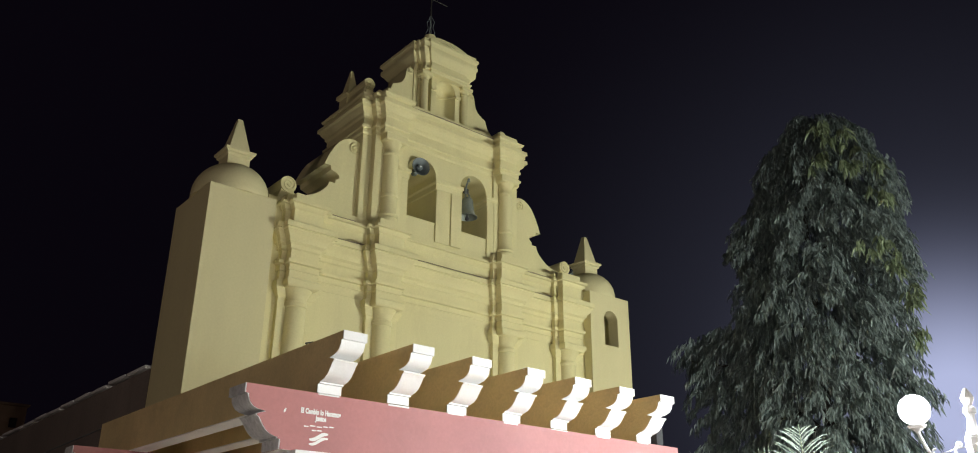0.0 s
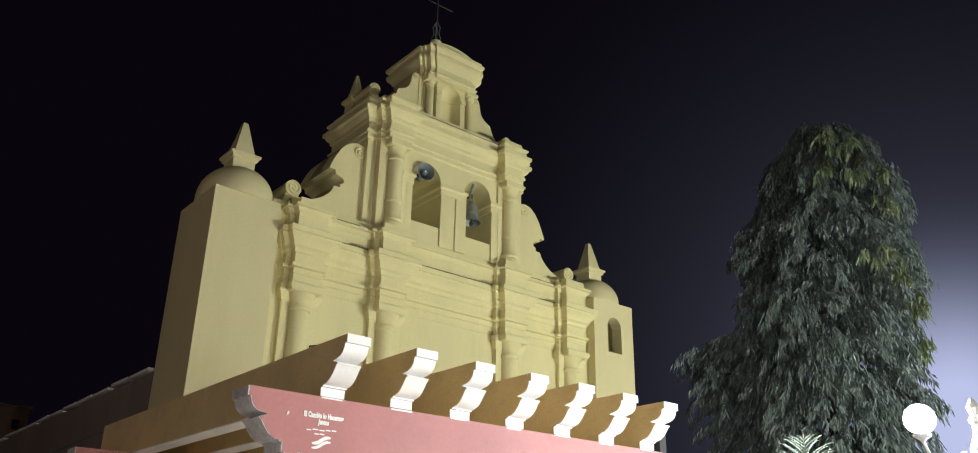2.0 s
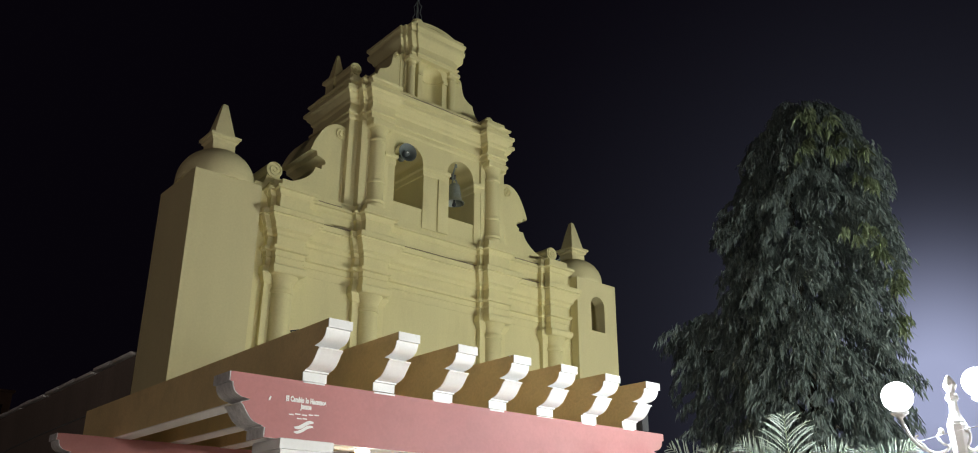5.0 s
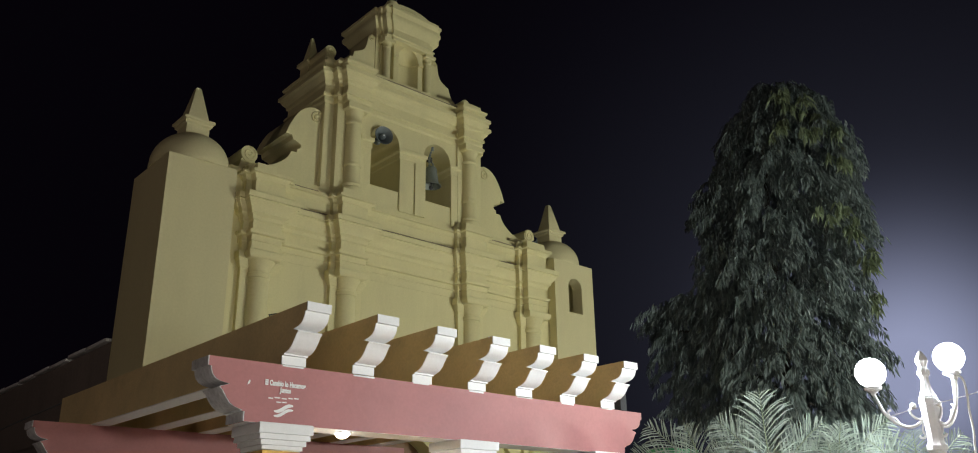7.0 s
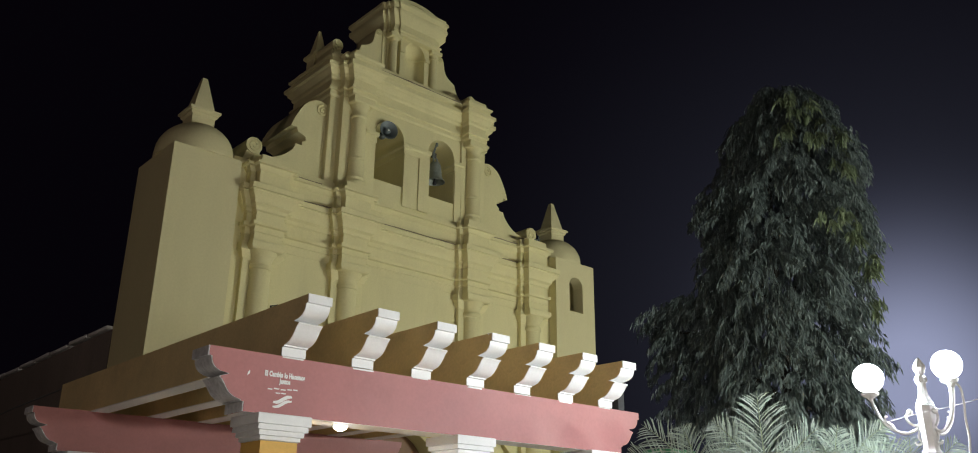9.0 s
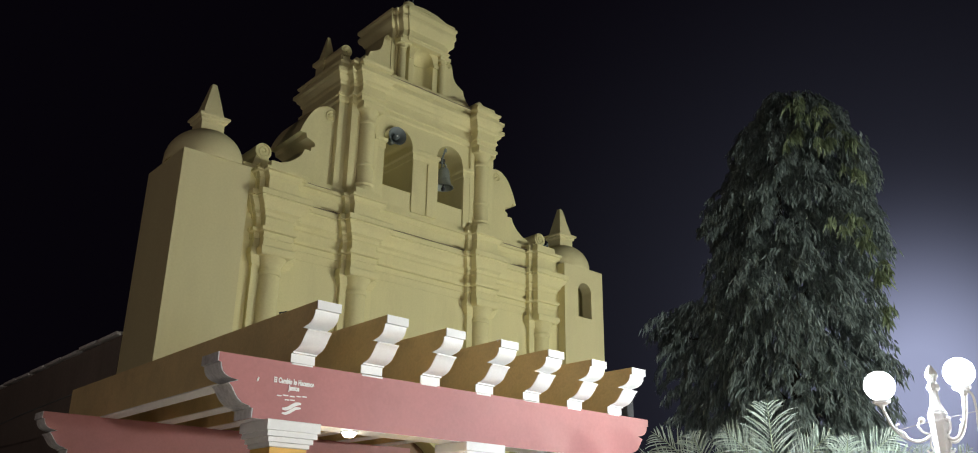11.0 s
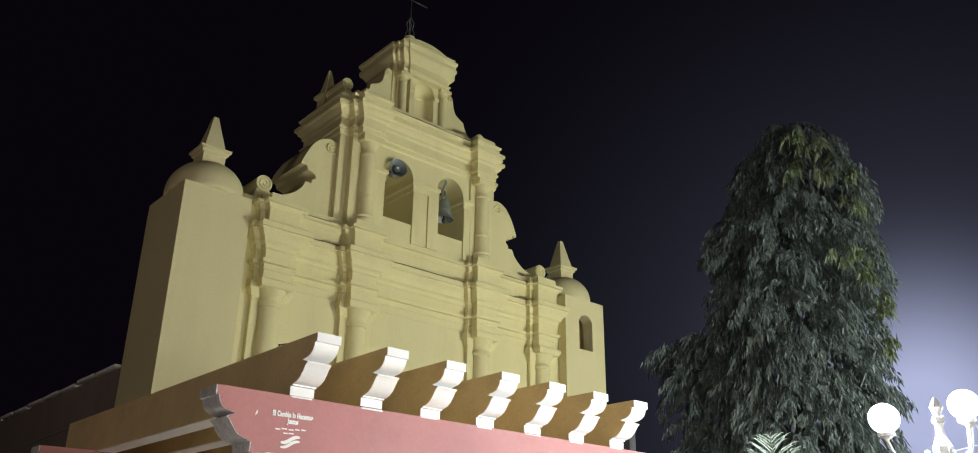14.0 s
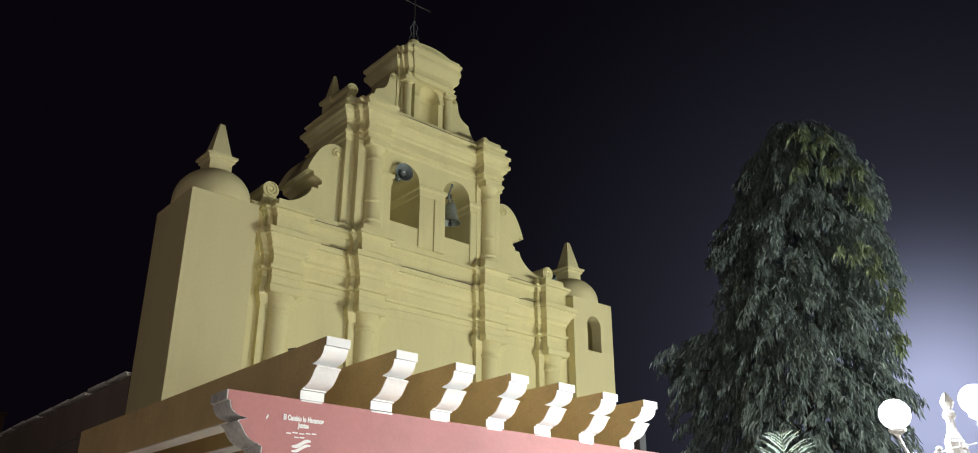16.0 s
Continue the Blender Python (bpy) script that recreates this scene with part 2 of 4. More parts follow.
def stack(loop, profile, bm=None, grow=0.0):
    """A solid whose plan is the counter-clockwise loop, grown outwards level by level: profile of (outwards, height)."""
    bm = bm or bmesh.new()
    rings = []
    for out, z in profile:
        rings.append([bm.verts.new((p.x, p.y, z)) for p in offset_loop(loop, out + grow)])
    n = len(loop)
    for a, b in zip(rings, rings[1:]):
        for i in range(n):
            bm.faces.new((a[i], a[(i + 1) % n], b[(i + 1) % n], b[i]))
    bm.faces.new(rings[0])
    bm.faces.new(rings[-1])
    return bm


def slab(outline, holes, y0, y1, bm=None, soft=0.0):
    """An upright plate: outline and holes in (x, z), from y0 to y1."""
    bm = bm or bmesh.new()
    edges = []
    for ring in (outline, *holes):
        vs = [bm.verts.new((x, y0, z)) for x, z in ring]
        edges += [bm.edges.new((vs[i], vs[(i + 1) % len(vs)])) for i in range(len(vs))]
    geom = bmesh.ops.triangle_fill(bm, edges=edges, use_beauty=True)["geom"]
    faces = [g for g in geom if isinstance(g, bmesh.types.BMFace)]
    ext = bmesh.ops.extrude_face_region(bm, geom=faces)["geom"]
    for v in ext:
        if isinstance(v, bmesh.types.BMVert):
            v.co.y = y1
    return bm


def arch(x0, x1, z0, spring, rise=None, n=14):
    r = (x1 - x0) / 2
    h = rise or r
    c = (x0 + x1) / 2
    return [(x0, z0), (x1, z0)] + [(c + r * math.cos(math.pi * i / n), spring + h * math.sin(math.pi * i / n)) for i in range(n + 1)]


def tube(points, radius, seg=8, bm=None, taper=None):
    bm = bm or bmesh.new()
    pts = [Vector(p) for p in points]
    rings = []
    side = None
    for i, p in enumerate(pts):
        t = (pts[min(i + 1, len(pts) - 1)] - pts[max(i - 1, 0)]).normalized()
        if side is None:
            side = t.orthogonal().normalized()
        side = (side - t * side.dot(t)).normalized()
        up = t.cross(side)
        r = radius if taper is None else radius + (taper - radius) * i / (len(pts) - 1)
        rings.append([bm.verts.new(p + r * (math.cos(2 * math.pi * k / seg) * side + math.sin(2 * math.pi * k / seg) * up)) for k in range(seg)])
    for a, b in zip(rings, rings[1:]):
        for k in range(seg):
            bm.faces.new((a[k], a[(k + 1) % seg], b[(k + 1) % seg], b[k]))
    bm.faces.new(rings[0])
    bm.faces.new(rings[-1])
    return bm


def spiral(cx, cz, y, r, turns, side, thick, n=36, start=math.pi / 2):
    return tube([(cx + side * (r * (1 - 0.86 * i / n)) * math.cos(start + turns * 2 * math.pi * i / n), y,
                  cz + (r * (1 - 0.86 * i / n)) * math.sin(start + turns * 2 * math.pi * i / n)) for i in range(n + 1)], thick, 6)


def mirrored(pts, s):
    return [(s * x, z) for x, z in pts]


# ---- ground ----
g = bmesh.new()
bmesh.ops.create_grid(g, x_segments=40, y_segments=40, size=1500)
ground = tagged(part("ground", g, EARTH), "dark bare ground reaching to the horizon", "ground", kind="structure")
ground.location.z = -0.05
tagged(part("pavement", boxed(-25, 45, -25, 45, -0.3, 0.0, soft=0.0), PAVING), "pale stone paving of the church plaza", "pavement", kind="structure")

# ---- church ----
church = empty("church", (11.955, 16.27, 0), "cream-yellow stuccoed colonial church facade with bell gable at night", "church")

COL_IN, COL_OUT = 1.83, 3.96


def ressaut_plan(blocks, steps, half, back):
    """Plan with forward breaks: at each block centre, (half width, depth) steps from wide to narrow."""
    front = [(-half, 0.0)]
    for c in blocks:
        for w, d in steps:
            front += [(c - w, front[-1][1]), (c - w, d)]
        for (w, d), nxt in zip(reversed(steps), [s[1] for s in reversed(steps[:-1])] + [0.0]):
            front += [(c + w, d), (c + w, nxt)]
    front += [(half, 0.0)]
    return front + [(half, back), (-half, back)]


# ground storey
lower = bmesh.new()
doors = [[(-1.0, 0.02), (1.0, 0.02)] + arch(-1.0, 1.0, 0.02, 3.0)[2:]]
slab([(-4.77, 0.0), (4.77, 0.0), (4.77, 9.3), (-4.77, 9.3)], doors, 0.0, 0.9, lower)
lower_wall = part("lower_wall", lower, STUCCO, church, sharp=30)
part("lower_core", boxed(-4.6, 4.6, 0.95, 2.0, 0, 9.28, soft=0), STUCCO, church)
door = part("door", slab(arch(-0.98, 0.98, 0.02, 3.0), [], 0.45, 0.53), DOOR_WOOD, church, "dark wooden double door under a round arch")
for s in (-1, 1):
    for k in range(4):
        part("door_panel", boxed(min(s * 0.12, s * 0.84), max(s * 0.12, s * 0.84), 0.42, 0.448, 0.25 + k * 0.7, 0.8 + k * 0.7), DOOR_WOOD, door)

plan1 = ressaut_plan([-COL_OUT, -COL_IN, COL_IN, COL_OUT], [(0.43, -0.13), (0.31, -0.33)], 4.41, 1.2)
plan1 = [(u, v) for u, v in plan1]
ENT1 = [(0.0, 7.42), (0.0, 7.60), (0.02, 7.62), (0.02, 7.74), (0.07, 7.76), (0.085, 7.79), (0.085, 7.83), (0.0, 7.85), (0.0, 8.06),
        (0.035, 8.09), (0.05, 8.16), (0.11, 8.21), (0.12, 8.28), (0.19, 8.36), (0.24, 8.42), (0.24, 8.46), (0.27, 8.47), (0.27, 8.585),
        (0.25, 8.60), (0.02, 8.61), (0.02, 8.98), (0.06, 9.01), (0.10, 9.08), (0.15, 9.10), (0.15, 9.16), (0.02, 9.18), (0.0, 9.36)]
part("lower_entablature", stack(plan1, ENT1, grow=0.012), STUCCO, church, "stepped stucco cornice breaking forward over each column")

SHAFT1 = [(0.32, 0.9), (0.32, 1.0), (0.34, 1.05), (0.34, 1.15), (0.28, 1.2), (0.30, 1.27), (0.245, 1.34), (0.245, 3.6), (0.24, 5.2),
          (0.228, 6.86), (0.25, 6.88), (0.256, 6.92), (0.25, 6.96), (0.228, 6.98), (0.228, 7.06), (0.25, 7.10), (0.29, 7.18), (0.33, 7.24)]
ABACUS = [(0.0, 7.24), (0.03, 7.26), (0.06, 7.31), (0.06, 7.40), (0.0, 7.43)]


def square(cx, cy, h, d=None):
    d = d or h
    return [(cx - h, cy - d), (cx + h, cy - d), (cx + h, cy + d), (cx - h, cy + d)]


first = None
for c in (-COL_OUT, -COL_IN, COL_IN, COL_OUT):
    if first is None:
        first = part("column", lathe(SHAFT1, 32), STUCCO, church)
        part("abacus", stack(square(0, 0, 0.33, 0.30), ABACUS), STUCCO, first)
        part("pedestal", stack(square(0, 0, 0.46, 0.42), [(0.04, 0), (0.04, 0.2), (0, 0.24), (0, 0.75), (0.05, 0.8), (0.05, 0.9)]), STUCCO, first)
        first.location = (c, -0.09, 0)
    else:
        again(first, church, Matrix.Translation((c, -0.09, 0)))
pil = None
for c in (-COL_OUT, -COL_IN, COL_IN, COL_OUT):
    if pil is None:
        pil = part("pilaster", stack([(-0.41, -0.11), (0.41, -0.11), (0.41, 0.02), (-0.41, 0.02)],
                                     [(0.03, 0.0), (0.03, 0.9), (0.0, 0.92), (0.0, 7.06), (0.03, 7.10), (0.08, 7.22), (0.10, 7.24), (0.10, 7.40), (0.0, 7.43)]),
                   STUCCO, church)
        pil.location = (c, 0, 0)
    else:
        again(pil, church, Matrix.Translation((c, 0, 0)))

# pedimented niches between the columns
for s in (-1, 1):
    frame_ = part("niche_frame", slab([(-0.62, 0.9), (0.62, 0.9), (0.62, 3.35), (-0.62, 3.35)], [arch(-0.38, 0.38, 1.1, 2.5)], -0.08, 0.004), STUCCO, church)
    frame_.location = (s * 2.9, 0, 0)
    part("pediment", slab([(-0.72, 3.36), (0.72, 3.36), (0.0, 4.05)], [[(-0.5, 3.44), (0.5, 3.44), (0.0, 3.91)]], -0.15, 0.004), STUCCO, frame_)

# second storey with the two bell openings
U2 = 2.5
open1 = arch(-1.245, -0.385, 9.80, 11.02)
open2 = arch(0.385, 1.245, 9.80, 11.02)
belfry = slab([(-1.55, 9.3), (1.55, 9.3), (1.55, 12.4), (-1.55, 12.4)], [open1, open2], 0.0, 1.49)
part("belfry_wall", belfry, STUCCO, church, sharp=30)
for s in (-1, 1):
    part("belfry_pier", boxed(min(s * 1.45, s * 2.25), max(s * 1.45, s * 2.25), -0.06, 1.6, 9.3, 12.0, soft=0.02), STUCCO, church)
    far = U2 if s < 0 else 2.42
    part("belfry_flank", boxed(min(s * 2.2, s * far), max(s * 2.2, s * far), 0.12, 1.9, 9.3, 12.0, soft=0.02), STUCCO, church)
part("belfry_back", boxed(-1.5, 1.5, 1.50, 1.88, 9.3, 12.4, soft=0), STUCCO, church)
# piers, sills and imposts round the openings
part("middle_pier", boxed(-0.385, 0.385, -0.045, 0.01, 9.30, 10.72, soft=0.01), STUCCO, church)
part("pier_strip", boxed(0.06, 0.385, -0.085, -0.04, 9.30, 10.70, soft=0.008), STUCCO, church)
for s in (-1, 1):
    part("side_pier", boxed(min(s * 1.25, s * 1.5), max(s * 1.25, s * 1.5), -0.045, 0.01, 9.30, 10.72, soft=0.01), STUCCO, church)
IMPOST = [(0.0, 10.70), (0.02, 10.72), (0.02, 10.86), (0.06, 10.90), (0.06, 10.98), (0.0, 11.02)]
for u0, u1 in ((-1.5, -1.245), (-0.385, 0.385), (1.245, 1.5)):
    part("impost", stack([(u0, -0.03), (u1, -0.03), (u1, 1.48), (u0, 1.48)], IMPOST), STUCCO, church)

plan2 = [(-U2, 0.12), (-2.24, 0.12), (-2.24, -0.07), (-2.12, -0.07), (-2.12, -0.28), (-1.50, -0.28), (-1.50, 0.0),
         (1.50, 0.0), (1.50, -0.28), (2.06, -0.28), (2.06, -0.07), (2.17, -0.07), (2.17, 0.12), (2.42, 0.12), (2.42, 1.9), (-U2, 1.9)]
ENT2 = [(0.0, 11.62), (0.03, 11.66), (0.03, 11.76), (0.07, 11.78), (0.07, 11.84), (0.0, 11.87), (0.0, 12.06), (0.04, 12.10), (0.05, 12.17),
        (0.12, 12.24), (0.14, 12.30), (0.20, 12.34), (0.20, 12.43), (0.06, 12.44), (0.05, 12.50), (0.05, 12.56), (0.12, 12.60), (0.14, 12.66),
        (0.02, 12.68), (0.0, 12.84)]
part("upper_entablature", stack(plan2, ENT2, grow=0.012), STUCCO, church, "stepped stucco cornice of the belfry storey")
part("upper_roof", boxed(-2.1, 2.1, 0.2, 1.8, 12.7, 13.0, soft=0.03), STUCCO, church)
SHAFT2 = [(0.25, 9.36), (0.25, 9.46), (0.22, 9.50), (0.24, 9.56), (0.20, 9.62), (0.20, 10.0), (0.216, 10.02), (0.216, 10.08), (0.196, 10.10), (0.188, 11.10),
          (0.21, 11.12), (0.215, 11.16), (0.188, 11.20), (0.188, 11.32), (0.23, 11.42), (0.26, 11.46)]
c2 = part("column", lathe(SHAFT2, 32), STUCCO, church)
c2.location = (-1.81, -0.09, 0)
part("abacus", stack(square(0, 0, 0.27, 0.22), [(0.0, 11.45), (0.03, 11.48), (0.03, 11.62), (0.0, 11.63)]), STUCCO, c2)
again(c2, church, Matrix.Translation((1.81, -0.09, 0)))

# crowning storey with its niche
V3 = 0.42
part("crown_wall", slab([(-0.92, 12.8), (0.92, 12.8), (0.92, 14.62), (-0.92, 14.62)], [arch(-0.34, 0.34, 13.02, 13.80)], V3, V3 + 0.10), STUCCO, church, sharp=30)
part("crown_core", boxed(-0.90, 0.90, V3 + 0.22, 1.62, 12.8, 14.62, soft=0), STUCCO, church)
part("niche_panel", slab([(-0.47, 12.8), (0.47, 12.8), (0.47, 14.155), (-0.47, 14.155)], [arch(-0.32, 0.32, 13.02, 13.80)], V3 - 0.18, V3 - 0.002), STUCCO, church, sharp=30)


def apse(r, y, z0, spring, n=16):
    """A half-round recess with a half dome over it, opening towards -y."""
    bm = bmesh.new()
    levels = [(r, z0), (r, spring - 0.05), (r - 0.025, spring - 0.045), (r - 0.03, spring - 0.02), (r, spring)]
    levels += [(r * math.cos(math.pi / 2 * k / 8), spring + r * math.sin(math.pi / 2 * k / 8)) for k in range(1, 8)]
    rings = [[bm.verts.new((q * math.cos(math.pi * i / n), y + q * math.sin(math.pi * i / n), z)) for i in range(n + 1)] for q, z in levels]
    for a, b in zip(rings, rings[1:]):
        for i in range(n):
            bm.faces.new((a[i], a[i + 1], b[i + 1], b[i]))
    top = bm.verts.new((0, y, spring + r))
    for i in range(n):
        bm.faces.new((rings[-1][i], rings[-1][i + 1], top))
    bm.faces.new(rings[0])
    return bm


part("niche_apse", apse(0.322, V3 - 0.178, 13.021, 13.80), STUCCO, church, "shallow rounded niche under a half dome", sharp=40)
for s in (-1, 1):
    part("niche_impost", boxed(min(s * 0.33, s * 0.485), max(s * 0.33, s * 0.485), V3 - 0.215, V3 - 0.178, 13.70, 13.80, soft=0.008), STUCCO, church)
plan3 = [(-0.87, V3 + 0.06), (-0.79, V3 + 0.06), (-0.79, V3 - 0.06), (-0.73, V3 - 0.06), (-0.73, V3 - 0.24), (-0.58, V3 - 0.24), (-0.58, V3 - 0.31),
         (0.58, V3 - 0.31), (0.58, V3 - 0.24), (0.73, V3 - 0.24), (0.73, V3 - 0.06), (0.81, V3 - 0.06), (0.81, V3 + 0.06), (0.90, V3 + 0.06), (0.90, 1.75), (-0.87, 1.75)]
ENT3 = [(0.0, 14.11), (0.02, 14.14), (0.02, 14.19), (0.05, 14.21), (0.05, 14.25), (0.0, 14.27), (0.0, 14.44), (0.03, 14.48), (0.07, 14.56),
        (0.13, 14.62), (0.16, 14.68), (0.16, 14.77), (0.09, 14.81), (0.14, 14.87), (0.18, 14.92), (0.18, 15.00), (0.05, 15.06), (0.0, 15.08)]
part("crown_entablature", stack(plan3, ENT3, grow=0.012), STUCCO, church, "small stepped cornice of the crowning niche")
SHAFT3 = [(0.14, 12.84), (0.14, 12.95), (0.115, 13.0), (0.105, 13.05), (0.10, 13.88), (0.118, 13.90), (0.10, 13.93), (0.10, 13.97), (0.14, 14.03)]
c3 = part("column", lathe(SHAFT3, 24), STUCCO, church)
c3.location = (-0.66, V3 - 0.13, 0)
part("abacus", stack(square(0, 0, 0.16, 0.14), [(0.0, 14.02), (0.02, 14.04), (0.02, 14.13), (0.0, 14.14)]), STUCCO, c3)
again(c3, church, Matrix.Translation((0.66, V3 - 0.13, 0)))
for s in (-1, 1):
    part("crown_pilaster", boxed(min(s * 0.50, s * 0.80), max(s * 0.50, s * 0.84), V3 - 0.04, V3 + 0.02, 12.8, 14.155, soft=0.01), STUCCO, church)
seg_arch = [(0.80 * math.cos(math.pi * i / 20), 15.02 + 0.31 * math.sin(math.pi * i / 20)) for i in range(21)]
ped = part("segmental_pediment", slab(seg_arch, [], V3 - 0.16, 1.52), STUCCO, church)
rim = [(0.86 * math.cos(math.pi * i / 20), 15.02 + 0.36 * math.sin(math.pi * i / 20)) for i in range(21)]
rim += [(0.74 * math.cos(math.pi * (20 - i) / 20), 15.02 + 0.26 * math.sin(math.pi * (20 - i) / 20)) for i in range(21)]
part("pediment_rim", slab(rim, [], V3 - 0.20, V3 - 0.10), STUCCO, ped)

# thin dark strips lying along the ledges
LEDGE_STRIP = material("ledge_dark_strip", (0.29, 0.23, 0.14), 0.95, var=0.35, stain=0.5, stain_colour=(0.30, 0.24, 0.13), bump=0.5, grain_scale=40, blotch_scale=4)
for u0, u1, v, z, h in ((-3.24, -2.27, -0.27, 8.60, 0.04), (-3.50, -2.68, -0.14, 9.175, 0.03), (-1.45, 1.40, -0.27, 8.60, 0.036), (2.72, 3.52, -0.27, 8.60, 0.04),
                        (2.45, 3.52, -0.14, 9.175, 0.035),
                        (-1.25, 1.48, -0.135, 12.675, 0.045)):
    gb = bmesh.new()
    n = 26
    rows_ = []
    for k in range(n + 1):
        f = k / n
        u = u0 + (u1 - u0) * f
        hh = h * (0.35 + 0.65 * min(1.0, f * 3.0)) * (0.8 + 0.4 * noise.noise((u * 3.1, z, 0.3)))
        rows_.append([gb.verts.new(p) for p in ((u, v, z), (u, v + 0.01, z + hh), (u, 0.0, z + hh), (u, 0.0, z))])
    for a, b in zip(rows_, rows_[1:]):
        for q in range(4):
            gb.faces.new((a[q], a[(q + 1) % 4], b[(q + 1) % 4], b[q]))
    gb.faces.new(rows_[0])
    gb.faces.new(rows_[-1])
    part("ledge_dark_strip", gb, LEDGE_STRIP, church, "dark strip along the ledge")

# side scrolls
VOL2 = [(2.3, 9.35), (2.3, 11.10), (2.42, 11.35), (2.62, 11.45), (2.86, 11.41), (3.07, 11.24), (3.23, 10.97), (3.33, 10.74), (3.385, 10.57),
        (3.23, 10.58), (3.20, 10.47), (3.09, 10.44), (2.98, 10.39), (2.98, 10.29), (3.07, 10.25), (3.07, 10.16), (3.23, 10.16), (3.26, 10.05), (3.33, 9.95), (3.43, 9.85),
        (3.56, 9.75), (3.74, 9.66), (3.94, 9.61), (4.12, 9.61), (4.12, 9.35)]
VOL3 = [(0.88, 12.85), (0.88, 14.14), (0.94, 14.23), (1.03, 14.25), (1.12, 14.19), (1.15, 14.06), (1.17, 13.90), (1.23, 13.74), (1.34, 13.64), (1.54, 13.55),
        (1.58, 13.40), (1.66, 13.26), (1.78, 13.15), (1.94, 13.08), (2.05, 13.07), (2.05, 12.85)]


def rounded(pts, keep, rounds=2):
    """Corner cutting that leaves the corners named in keep as they are."""
    for _ in range(rounds):
        out = []
        for i, q in enumerate(pts):
            if q in keep:
                out.append(q)
                continue
            p, n_ = pts[i - 1], pts[(i + 1) % len(pts)]
            out.append((q[0] * 0.75 + p[0] * 0.25, q[1] * 0.75 + p[1] * 0.25))
            out.append((q[0] * 0.75 + n_[0] * 0.25, q[1] * 0.75 + n_[1] * 0.25))
        pts = out
    return pts


VOL2 = rounded(VOL2, {(2.3, 9.35), (2.3, 11.10), (3.385, 10.57), (3.23, 10.58), (3.20, 10.47), (3.07, 10.25), (3.07, 10.16), (3.23, 10.16), (4.12, 9.61), (4.12, 9.35)})
VOL3 = rounded(VOL3, {(0.88, 12.85), (0.88, 14.14), (1.54, 13.55), (2.05, 13.07), (2.05, 12.85)})
for s in (-1, 1):
    v2 = part("volute", slab(mirrored(VOL2, s), [], 0.25, 1.74), STUCCO, church, "curved stucco scroll flanking the belfry", sharp=32)
    part("scroll_relief", spiral(s * 2.62, 11.19, 0.235, 0.15, 1.6, -s, 0.022), STUCCO, v2)
    v3 = part("volute", slab(mirrored(VOL3, s), [], V3 + 0.03, V3 + 0.75), STUCCO, church, "small curved scroll beside the crowning niche", sharp=32)
    part("scroll_relief", spiral(s * 1.03, 14.11, V3 + 0.015, 0.08, 1.4, -s, 0.014), STUCCO, v3)
    # rolled ends standing on the cornices
    for cx, cz, r, y0, y1, zb in ((4.25, 9.76, 0.19, 0.19, 1.02, 9.34), (2.20, 13.30, 0.155, 0.49, 1.28, 12.80)):
        disc = [(s * (cx + r * math.cos(2 * math.pi * i / 28)), cz + r * math.sin(2 * math.pi * i / 28)) for i in range(28)]
        rl = part("rolled_scroll", slab(disc, [], y0, y1), STUCCO, church, sharp=32)
        part("scroll_relief", spiral(s * cx, cz, y0 - 0.01, r * 0.86, 1.7, s, 0.02), STUCCO, rl)
        part("scroll_foot", slab([(s * (cx - 0.9 * r), zb - 0.02), (s * (cx + 1.3 * r), zb - 0.02), (s * (cx + 0.75 * r), cz - 0.6 * r), (s * (cx - 0.8 * r), cz - 0.5 * r)],
                                 [], y0 + 0.03, y1 - 0.03), STUCCO, rl)
    # small pinnacles at the back corners
    pn = part("pinnacle", stack(square(s * 2.18, 1.5, 0.19), [(0.0, 12.8), (0.0, 13.22), (0.07, 13.28), (0.07, 13.36), (0.0, 13.38)]), STUCCO, church)
    part("spike", stack(square(s * 2.18, 1.5, 0.17), [(0.0, 13.37), (-0.14, 14.14)]), STUCCO, pn)

